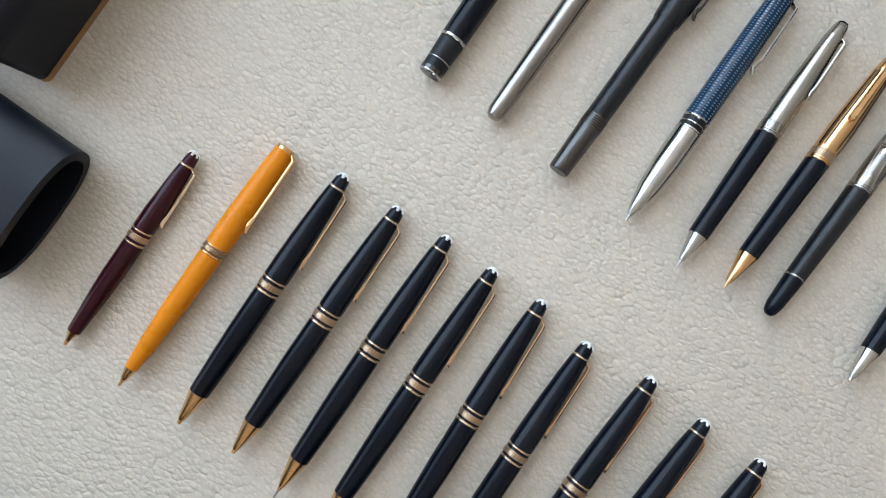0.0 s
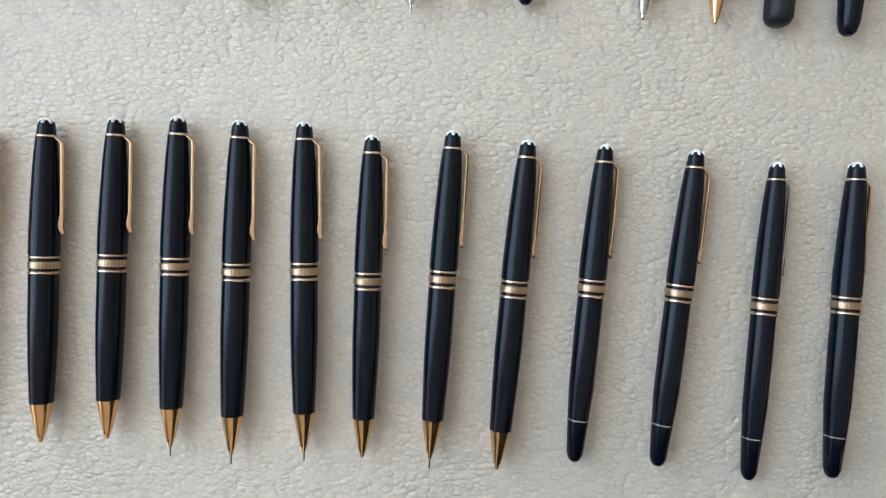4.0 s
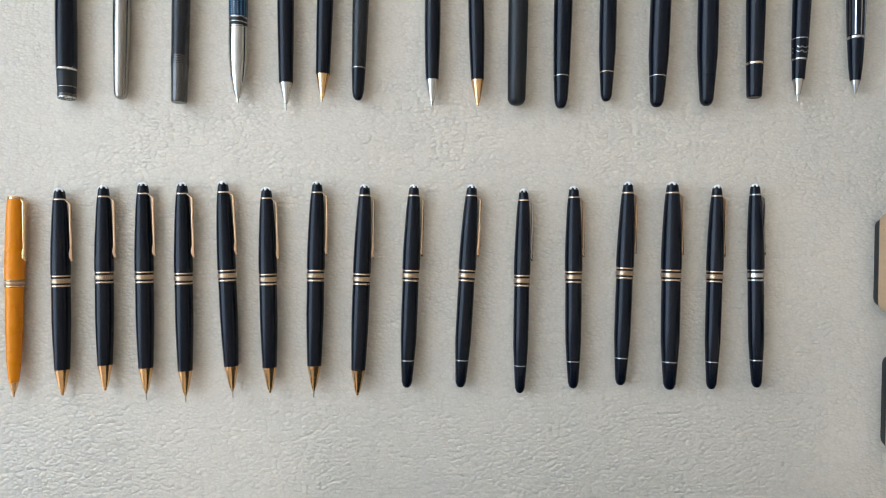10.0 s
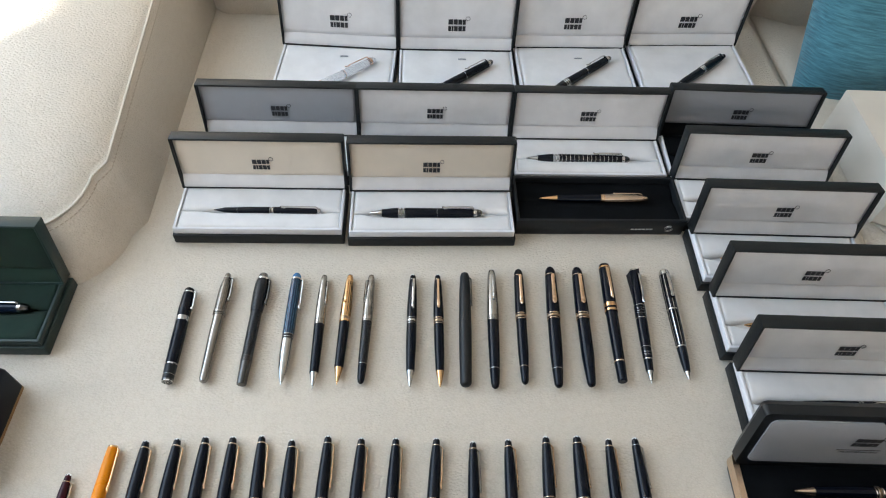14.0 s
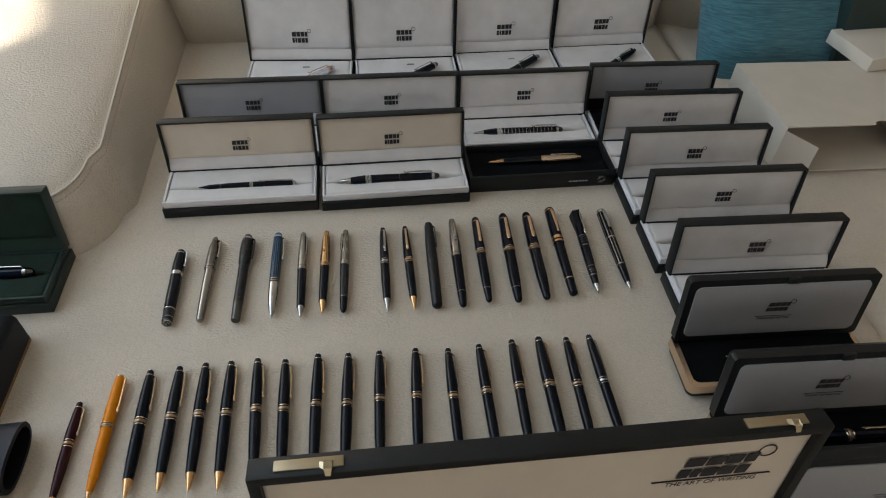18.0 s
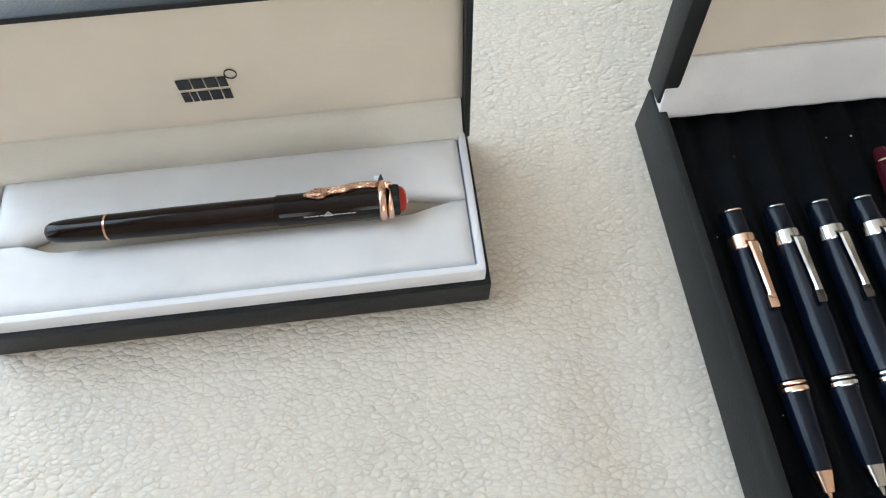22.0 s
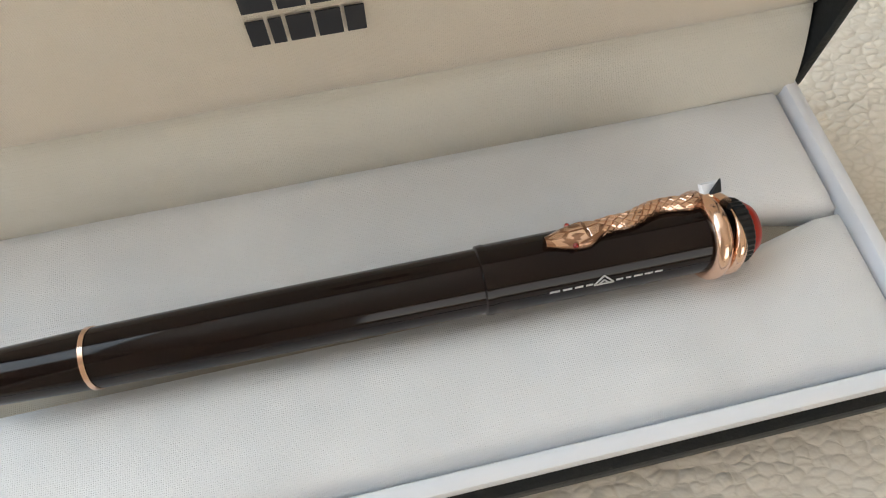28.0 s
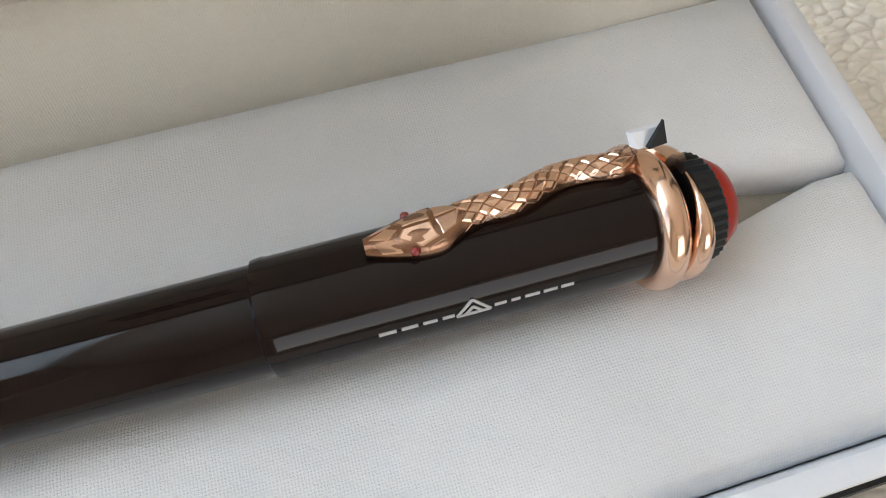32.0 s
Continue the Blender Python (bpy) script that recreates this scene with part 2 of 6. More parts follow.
SILVER = metal("polished_silver", (0.54, 0.53, 0.51), 0.11)
STEEL = metal("brushed_steel", (0.33, 0.305, 0.28), 0.2)
CAP_STEEL = metal("satin_steel", (0.40, 0.385, 0.36), 0.2)
GUNMETAL = metal("gunmetal", (0.105, 0.10, 0.095), 0.25)
BLUE_TAG = mat("blue_film", (0.02, 0.2, 0.62), 0.3)
EYE = mat("ruby_eye", (0.25, 0.01, 0.005), 0.15, coat=1.0)
CLEAR_RESIN = mat("clear_resin", (0.86, 0.87, 0.89), 0.06, spec=0.4)
CLEAR_RESIN.node_tree.nodes["Principled BSDF"].inputs["Transmission Weight"].default_value = 0.85
FILM = mat("white_film_tag", (0.8, 0.82, 0.86), 0.25)


def patterned(name, dark, light, rounds, pitch, mode, rough=0.2, metallic=0.0):
    """Engraved lacquer round a pen's axis: dots, waves or chevrons set out by angle and length."""
    m = mat(name, dark, rough, metallic, spec=0.45)
    n, l, b = nodes_of(m)
    sep = n.new("ShaderNodeSeparateXYZ")
    l.new(n.new("ShaderNodeTexCoord").outputs["Object"], sep.inputs[0])
    ang = math_of(n, l, "MULTIPLY", math_of(n, l, "ARCTAN2", sep.outputs[0], sep.outputs[2]), rounds)
    run = math_of(n, l, "MULTIPLY", sep.outputs[1], 2 * math.pi / pitch)
    if mode == "dots":
        f = math_of(n, l, "MULTIPLY", math_of(n, l, "SINE", math_of(n, l, "ADD", ang, run), 0), math_of(n, l, "SINE", math_of(n, l, "SUBTRACT", ang, run), 0))
    else:
        bend = math_of(n, l, "MULTIPLY", math_of(n, l, "SINE", math_of(n, l, "MULTIPLY", ang, 0.5), 0), 1.8)
        f = math_of(n, l, "SINE", math_of(n, l, "ADD", math_of(n, l, "ADD", run, bend), math_of(n, l, "MULTIPLY", ang, 0.5)), 0)
    k = n.new("ShaderNodeMapRange")
    k.interpolation_type = "SMOOTHSTEP"
    k.inputs["From Min"].default_value, k.inputs["From Max"].default_value = 0.25, 0.75
    l.new(f, k.inputs["Value"])
    l.new(ramp_of(n, l, k.outputs[0], [(0.0, dark), (1.0, light)]), b.inputs["Base Color"])
    bump_of(n, l, b, k.outputs[0], 0.00008)
    return m


DOTTED_BLUE = patterned("blue_dotted_lacquer", (0.004, 0.017, 0.045), (0.075, 0.22, 0.36), 8, 0.0028, "dots", 0.15)
GUILLOCHE = patterned("black_engraved_lacquer", (0.0035, 0.0042, 0.006), (0.011, 0.012, 0.015), 30, 0.0010, "waves", 0.22)
ENGRAVED = patterned("engraved_champagne_gold", (0.40, 0.28, 0.18), (0.80, 0.62, 0.46), 14, 0.0016, "dots", 0.28, 1.0)
BRUSHED_CAP = patterned("ribbed_silver", (0.27, 0.255, 0.235), (0.47, 0.45, 0.42), 12, 0.02, "waves", 0.22, 1.0)
ENGRAVED_STEEL = patterned("engraved_steel", (0.17, 0.155, 0.14), (0.40, 0.37, 0.34), 9, 0.0036, "dots", 0.24, 1.0)
# darker copy of the rose gold: shade between the scales as colour
ROSE_SHADE = metal("groove_shade_rose_gold", (0.36, 0.20, 0.13), 0.25)

tn, tl, tb = nodes_of(TEAL)
streak = noise_of(tn, tl, coords(tn, tl, (30, 60, 420), world_space=True), 1.0, 4, 0.6)
tl.new(ramp_of(tn, tl, streak, [(0.32, (0.026, 0.115, 0.155)), (0.52, (0.048, 0.185, 0.240)), (0.72, (0.078, 0.255, 0.315))]), tb.inputs["Base Color"])
bump_of(tn, tl, tb, streak, 0.0012)
BRASS = metal("dull_brass", (0.50, 0.42, 0.29), 0.34)
STRIP = cloth_material("warm_grey_strip", (0.66, 0.63, 0.55), 900, 0.000028)

# ---- mesh helpers ----
def part(name, bm, material, parent, label="", place=None, sharp=32):
    """One mesh object under a thing, a part, or on its own."""
    me = bpy.data.meshes.new(name)
    for f in bm.faces:
        f.smooth = True
    limit = radians(sharp)
    for e in bm.edges:
        if len(e.link_faces) == 2 and e.calc_face_angle(0) > limit:
            e.smooth = False
    bm.to_mesh(me)
    bm.free()
    for m in material if isinstance(material, (list, tuple)) else (material,):
        me.materials.append(m)
    ob = new(name, me)
    if parent:
        ob.parent = parent
    if place is not None:
        ob.matrix_basis = place
    if label:
        ob["label"] = label
    return ob


def thing(name, m, label, category, group="", kind=""):
    ob = new(name)
    ob.empty_display_size = 0.01
    ob.matrix_basis = m
    return tagged(ob, label, category, group, kind)


def box_bm(x0, x1, y0, y1, z0, z1, bevel=0.0, segments=2, bm=None):
    bm2 = bmesh.new()
    bmesh.ops.create_cube(bm2, size=1.0)
    bmesh.ops.scale(bm2, vec=(x1 - x0, y1 - y0, z1 - z0), verts=bm2.verts)
    bmesh.ops.translate(bm2, vec=((x0 + x1) / 2, (y0 + y1) / 2, (z0 + z1) / 2), verts=bm2.verts)
    if bevel:
        bmesh.ops.bevel(bm2, geom=bm2.edges[:], offset=bevel, segments=segments, profile=0.5, affect="EDGES")
    if bm is None:
        return bm2
    me = bpy.data.meshes.new("join")
    bm2.to_mesh(me)
    bm2.free()
    bm.from_mesh(me)
    bpy.data.meshes.remove(me)
    return bm


def lathe(profile, segs=20, bm=None, closed=True):
    """A turned form round the y axis from (y, radius) pairs."""
    bm = bm or bmesh.new()
    rings = []
    for y, r in profile:
        if r < 1e-5:
            rings.append([bm.verts.new((0, y, 0))])
        else:
            rings.append([bm.verts.new((r * math.sin(2 * math.pi * k / segs), y, r * math.cos(2 * math.pi * k / segs))) for k in range(segs)])
    for a, b in zip(rings, rings[1:]):
        for k in range(segs):
            j = (k + 1) % segs
            if len(a) == 1 and len(b) == 1:
                continue
            if len(a) == 1:
                bm.faces.new((a[0], b[j], b[k]))
            elif len(b) == 1:
                bm.faces.new((a[k], a[j], b[0]))
            else:
                bm.faces.new((a[k], a[j], b[j], b[k]))
    if closed:
        for ring, flip in ((rings[0], False), (rings[-1], True)):
            if len(ring) > 1:
                bm.faces.new(ring if flip else ring[::-1])
    bmesh.ops.recalc_face_normals(bm, faces=bm.faces)
    return bm


def loft(sections, bm=None):
    """Skin a row of closed sections of equal length."""
    bm = bm or bmesh.new()
    rings = [[bm.verts.new(p) for p in s] for s in sections]
    n = len(rings[0])
    for a, b in zip(rings, rings[1:]):
        for k in range(n):
            bm.faces.new((a[k], a[(k + 1) % n], b[(k + 1) % n], b[k]))
    bm.faces.new(rings[0][::-1])
    bm.faces.new(rings[-1])
    bmesh.ops.recalc_face_normals(bm, faces=bm.faces)
    return bm


def grid_bm(x0, x1, y0, y1, nx, ny, height, skirt=None):
    """A sheet z = height(x, y), with walls down to skirt if given."""
    bm = bmesh.new()
    vs = [[bm.verts.new((x0 + (x1 - x0) * i / nx, y0 + (y1 - y0) * j / ny, height(x0 + (x1 - x0) * i / nx, y0 + (y1 - y0) * j / ny)))
           for i in range(nx + 1)] for j in range(ny + 1)]
    for j in range(ny):
        for i in range(nx):
            bm.faces.new((vs[j][i], vs[j][i + 1], vs[j + 1][i + 1], vs[j + 1][i]))
    if skirt is not None:
        rim = vs[0][:-1] + [r[-1] for r in vs[:-1]] + vs[-1][:0:-1] + [r[0] for r in vs[:0:-1]]
        low = [bm.verts.new((v.co.x, v.co.y, skirt)) for v in rim]
        for k in range(len(rim)):
            j = (k + 1) % len(rim)
            bm.faces.new((rim[j], rim[k], low[k], low[j]))
        bm.faces.new(low[::-1])
    return bm


def smooth(a, b, x):
    t = min(1.0, max(0.0, (x - a) / (b - a)))
    return t * t * (3 - 2 * t)


def cushion_bm(x0, x1, y0, y1, z0, z1, r, nx=40, ny=40, crown=0.0):
    """An upholstered block with softly rounded top edges."""
    def h(x, y):
        d = min(x - x0, x1 - x, y - y0, y1 - y)
        e = 1.0 if d >= r else math.sqrt(max(0.0, 1 - (1 - d / r) ** 2))
        u, v = (x - x0) / (x1 - x0), (y - y0) / (y1 - y0)
        return z1 - r + r * e + crown * 16 * u * (1 - u) * v * (1 - v)
    def spread(n):
        return n
    bm = bmesh.new()
    def steps(a, b, n):
        edge = [r * (1 - math.cos(math.pi / 2 * k / 6)) for k in range(6)]
        mid = [r + (b - a - 2 * r) * k / n for k in range(n + 1)]
        return [a + e for e in edge] + [a + q for q in mid] + [b - e for e in edge[::-1]]
    xs, ys = steps(x0, x1, nx), steps(y0, y1, ny)
    vs = [[bm.verts.new((x, y, h(x, y))) for x in xs] for y in ys]
    for j in range(len(ys) - 1):
        for i in range(len(xs) - 1):
            bm.faces.new((vs[j][i], vs[j][i + 1], vs[j + 1][i + 1], vs[j + 1][i]))
    rim = vs[0][:-1] + [q[-1] for q in vs[:-1]] + vs[-1][:0:-1] + [q[0] for q in vs[:0:-1]]
    low = [bm.verts.new((v.co.x, v.co.y, z0)) for v in rim]
    for k in range(len(rim)):
        j = (k + 1) % len(rim)
        bm.faces.new((rim[j], rim[k], low[k], low[j]))
    bm.faces.new(low[::-1])
    return bm


# ---- the room ----
FLOOR = -0.44
floor = part("floor", box_bm(-2.1, 3.1, -3.1, 1.5, FLOOR - 0.1, FLOOR - 0.01), OAK, None)
tagged(floor, "light oak floor under the sofa", "floor", kind="structure")
rug = part("rug", grid_bm(-0.2, 2.2, -2.0, 0.9, 30, 30, lambda x, y: FLOOR + 0.006 + 0.002 * math.sin(40 * x) * math.sin(37 * y), FLOOR - 0.009), RUG, None)
tagged(rug, "dark green speckled rug on the floor before the sofa", "rug")
wall = part("wall_back", box_bm(-2.2, 3.2, 1.5, 1.6, FLOOR - 0.1, 2.1), WALL, None)
tagged(wall, "plain cream wall behind the sofa", "wall", kind="structure")
wall = part("wall_right", box_bm(3.1, 3.2, -3.1, 1.5, FLOOR - 0.1, 2.1), WALL, None)
tagged(wall, "plain cream side wall", "wall", kind="structure")
ceiling = part("ceiling", box_bm(-2.2, 3.2, -3.2, 1.6, 2.1, 2.2), CEILING, None)
tagged(ceiling, "plain white ceiling", "ceiling", kind="structure")


def wall_with_window(name, along, at, a0, a1, w0, w1, sill, head, label):
    """A wall along x or y at the given place, with one opening through it."""
    bm = bmesh.new()
    t0, t1 = at
    for p0, p1, z0, z1 in ((a0, w0, FLOOR - 0.1, 2.1), (w1, a1, FLOOR - 0.1, 2.1), (w0, w1, FLOOR - 0.1, sill), (w0, w1, head, 2.1)):
        if along == "y":
            box_bm(t0, t1, p0, p1, z0, z1, bm=bm)
        else:
            box_bm(p0, p1, t0, t1, z0, z1, bm=bm)
    ob = part(name, bm, WALL, None)
    return tagged(ob, label, "wall", kind="structure")


# no balcony is known: this unseen wall brings the daylight opening nearer the sofa
wall_with_window("wall_left", "y", (-1.36, -1.26), -3.1, 1.5, -1.45, 1.40, FLOOR, 1.98, "unseen cream wall with a wide opening, set near for daylight")
# added outer wall, out of view, whose opening limits the sun on the arm
wall_with_window("wall_sun_mask", "y", (-2.2, -2.1), -3.1, 1.5, -1.37, 1.3, 0.25, 1.95, "unseen outer wall added to cut the sun, with an opening")
# transom and corner piece are sized to shape the sun patches
window_bm = bmesh.new()
for y0, y1, z0, z1 in ((1.26, 1.3, 0.25, 1.95), (-1.37, 1.26, 0.25, 0.29), (-1.31, 1.26, 1.91, 1.95), (-1.37, -1.31, 1.70, 1.95), (-1.37, 1.26, 1.585, 1.70)):
    box_bm(-2.17, -2.13, y0, y1, z0, z1, bm=window_bm)
tagged(part("window_1", window_bm, WHITE, None), "unseen white window frame with a transom that bands the sun", "window", kind="structure")
# unseen front wall, its opening made up to hold the fill lamp
wall_with_window("wall_front", "x", (-3.2, -3.1), -2.2, 3.2, -0.5, 1.5, 0.2, 1.7, "unseen cream wall with an opening added for the rear fill")

# ---- the sofa ----
sofa = thing("sofa", pose(0, 0, 0), "cream pebbled leather corner sofa with stitched seams", "sofa")


def seat_height(x, y):
    """The seat is almost level, with slack dents where the leather is loose."""
    z = 0.0
    for cx, cy, sx, sy, d in ((-0.125, -0.335, 0.018, 0.07, -0.004), (-0.155, -0.36, 0.03, 0.05, 0.002), (0.43, -0.3, 0.05, 0.05, -0.003)):
        z += d * math.exp(-((x - cx) / sx) ** 2 - ((y - cy) / sy) ** 2)
    z -= 0.06 * (1 - math.sqrt(max(0.0, 1 - (1 - min(1, (y + 0.72) / 0.06)) ** 2))) if y < -0.66 else 0.0
    return z


part("chaise_seat", grid_bm(-1.15, 0.56, -0.72, 0.86, 150, 150, seat_height, -0.22), LEATHER, sofa, "chaise seat of cream pebbled leather")
part("side_seat", cushion_bm(0.563, 1.9, 0.02, 0.86, -0.22, 0.004, 0.035, 30, 30), LEATHER, sofa, "second seat of cream leather")
part("seat_base", box_bm(-1.14, 1.88, 0.06, 1.1, FLOOR + 0.03, -0.221, 0.01), LEATHER, sofa)
part("chaise_base", box_bm(-1.14, 0.54, -0.68, 0.058, FLOOR + 0.03, -0.221, 0.01), LEATHER, sofa)
for x, y in ((-1.08, -0.6), (0.48, -0.6), (-1.08, 1.0), (1.8, 1.0)):
    part("foot", lathe([(0, 0.02), (0.03, 0.025)], 12), GUNMETAL, sofa, place=pose(x, y, FLOOR, 90))

# arm pad: a flat-topped pillow beside the seat, with a stitched seam round its top
def arm_outline(n=14):
    x0, x1, y0, y1, r = -1.08, -0.350, 0.250, 1.12, 0.075
    pts = []
    for k in range(40):
        u = k / 40
        pts.append((x1 + 0.012 * (u - 0.5), y1 + (y0 + r - y1) * u))
    for k in range(n + 1):
        a = math.pi / 2 * k / n
        pts.append((x1 - r - 0.006 + r * math.cos(a), y0 + r - r * math.sin(a)))
    for k in range(1, 20):
        pts.append((x1 - r + (x0 - x1 + r) * k / 20, y0 + 0.02 * math.sin(k / 20 * 3)))
    for k in range(20):
        pts.append((x0, y0 + (y1 - y0) * k / 20))
    for k in range(20):
        pts.append((x0 + (x1 - x0) * k / 20, y1))
    return pts


def arm_edge(y):
    return 0.062 + 0.088 * (y - 0.25) / 0.62


outline = arm_outline()
acx, acy = -0.72, 0.685
arm_bm = bmesh.new()
loops = []
for s, f, up in ((1.075, 0.0, 0.0), (1.07, 0.10, 0.0), (1.05, 0.45, 0.0), (1.025, 0.75, 0.0), (1.0, 0.985, 0.0), (0.994, 1.0, -0.0015), (0.984, 1.0, 0.002),
                 (0.95, 1.0, 0.008), (0.88, 1.0, 0.016), (0.76, 1.0, 0.026), (0.6, 1.0, 0.034), (0.4, 1.0, 0.040), (0.2, 1.0, 0.043)):
    ring = []
    for x, y in outline:
        px, py = acx + (x - acx) * s, acy + (y - acy) * s
        wob = 0.0035 * noise.noise((px * 9, py * 9, 2)) + 0.002 * noise.noise((px * 25, py * 25, 5)) if up > 0.004 else 0.0
        ring.append(arm_bm.verts.new((px, py, f * arm_edge(py) + up + wob)))
    loops.append(ring)
for a, b in zip(loops, loops[1:]):
    for k in range(len(a)):
        j = (k + 1) % len(a)
        arm_bm.faces.new((a[k], b[k], b[j], a[j]))
arm_bm.faces.new(loops[-1])
bmesh.ops.recalc_face_normals(arm_bm, faces=arm_bm.faces)
part("arm_pad", arm_bm, LEATHER, sofa, "padded cream leather arm", sharp=70)
seam_bm = bmesh.new()
cord = []
run, nxt = 0.0, 0.0
for k in range(0, 72):
    (xa, ya), (xb, yb) = outline[k], outline[k + 1]
    step = math.hypot(xb - xa, yb - ya)
    ang = math.atan2(yb - ya, xb - xa)
    while nxt < run + step:
        u = (nxt - run) / step
        x, y = acx + (xa + (xb - xa) * u - acx) * 1.0085, acy + (ya + (yb - ya) * u - acy) * 1.0085
        box_bm(-0.0020, 0.0020, -0.0006, 0.0006, -0.0006, 0.0006, bm=seam_bm)
        vs = seam_bm.verts[-8:]
        bmesh.ops.rotate(seam_bm, verts=vs, cent=(0, 0, 0), matrix=Euler((0, 0, ang)).to_matrix())
        bmesh.ops.translate(seam_bm, verts=vs, vec=(x, y, arm_edge(y) * 0.90))
        nxt += 0.0058
    run += step
part("arm_seam", seam_bm, STITCH, sofa, "row of beige stitches")
cord_bm = bmesh.new()
secs = []
for k in range(0, 72):
    x, y = acx + (outline[k][0] - acx) * 0.9985, acy + (outline[k][1] - acy) * 0.9985
    xb, yb = outline[k + 1]
    d = Vector((xb - outline[k][0], yb - outline[k][1], 0)).normalized()
    side = Vector((-d.y, d.x, 0))
    c = Vector((x, y, arm_edge(y) * 0.995))
    secs.append([tuple(c + side * (0.0016 * math.cos(2 * math.pi * q / 8)) + Vector((0, 0, 0.0016 * math.sin(2 * math.pi * q / 8)))) for q in range(8)])
part("arm_piping", loft(secs, cord_bm), LEATHER, sofa, "leather piping along the arm seam")


def back_bm(x0, x1):
    rows = []
    n = 26
    for k in range(n + 1):
        u = k / n
        x = x0 + (x1 - x0) * u
        d = min(u, 1 - u) * (x1 - x0)
        e = math.sqrt(max(0.0, 1 - (1 - min(1, d / 0.05)) ** 2))
        ins = 0.045 * (1 - e)
        rows.append([(x, 0.765 + ins, -0.02), (x, 0.752 + ins, 0.02), (x, 0.745 + ins, 0.10), (x, 0.765 + ins, 0.22), (x, 0.80 + ins, 0.36), (x, 0.84 + ins, 0.46),
                     (x, 0.90, 0.50 - ins), (x, 0.99, 0.48 - ins), (x, 1.06, 0.38), (x, 1.08, 0.1), (x, 1.05, -0.02)])
    bm = loft(rows)
    bmesh.ops.subdivide_edges(bm, edges=bm.edges[:], cuts=1, use_grid_fill=True, smooth=0.5)
    return bm


part("back_cushion", back_bm(-0.345, 0.565), LEATHER, sofa, "back cushion of cream leather", sharp=80)
part("back_cushion", back_bm(0.57, 1.85), LEATHER, sofa, "back cushion of cream leather", sharp=80)

# ---- pens ----
def clip_bm(y0, y1, r0, r1, width, lift=0.0009, drop=True, taper=0.62):
    """A strap that leaves the cap ring at a sharp shoulder, runs straight and ends in a teardrop, or as a rounded bar."""
    n = 24
    secs = []
    high = max(r0, r1) + lift
    for k in range(n + 1):
        u = k / n
        y = y0 + (y1 - y0) * u
        z0 = r0 + (high - 0.0004 * (1 - u) - r0) * math.sin(min(1.0, u / 0.055) * math.pi / 2)
        z0 -= 0.55 * lift * smooth(0.78, 0.90, u) - 0.75 * lift * smooth(0.92, 1.0, u)
        w = width * (1 - (1 - taper) * u)
        t = 0.0008
        if drop == "bar":
            w = width * (0.78 + 0.22 * u) * (math.sqrt(max(0.02, 1 - ((u - 0.94) / 0.06) ** 2)) if u > 0.94 else 1.0)
        elif drop and u > 0.80:
            q = (u - 0.80) / 0.20
            w = width * taper * (1 + 0.55 * math.sin(min(1.0, q / 0.6) * math.pi / 2)) if q < 0.6 else width * taper * 1.55 * math.sqrt(max(0.03, 1 - ((q - 0.6) / 0.4) ** 2))
            t = 0.0008 + 0.0004 * math.sin(math.pi * q)
        secs.append([(-w / 2, y, z0 + t * 0.3), (-w * 0.3, y, z0 + t), (w * 0.3, y, z0 + t), (w / 2, y, z0 + t * 0.3), (w / 2, y, z0 - t * 0.5), (-w / 2, y, z0 - t * 0.5)])
    root = r0 - 0.0004
    secs.insert(0, [(p[0], y0 + 0.0004, root if i < 4 else root - 0.001) for i, p in enumerate(secs[0])])
    return loft(secs)


def star_bm(r):
    """The small white lobed inlay on a cap's end."""
    bm = bmesh.new()
    secs = []
    for y, s in ((-0.0024, 1.0), (-0.0010, 0.86), (-0.0002, 0.55), (0.0002, 0.25)):
        ring = []
        for k in range(24):
            a = 2 * math.pi * k / 24
            lob = 1.0 - (0.28 * (0.5 - 0.5 * math.cos(6 * a)) if s > 0.6 else 0.1)
            ring.append((r * s * lob * math.sin(a), y, r * s * lob * math.cos(a)))
        secs.append(ring)
    return loft(secs, bm)


def pen(name, m, segments, R, label, group, clip=None, clip_mat=None, clip_turn=75, star=None, ring_extra=(), category="pen"):
    """A pen lying along local y, tip at the origin. segments: (name, material, profile)."""
    top = thing(name, m, label, category, group)
    z = R
    for pname, material, profile in segments:
        part(pname, lathe(profile), material, top, place=pose(0, 0, z))
    for pname, material, y0, y1, r in ring_extra:
        b = min(0.0004, (y1 - y0) / 3)
        part(pname, lathe([(y0, r - 0.0004), (y0 + b, r), (y1 - b, r), (y1, r - 0.0004)]), material, top, place=pose(0, 0, z))
    if clip:
        part("clip", clip_bm(*clip), clip_mat, top, place=Matrix.Translation((0, 0, z)) @ Euler((0, radians(clip_turn), 0)).to_matrix().to_4x4())
    if star:
        part("end_inlay", star_bm(star[1]), WHITE, top, "white rounded inlay", place=pose(0, star[0], z))
    return top


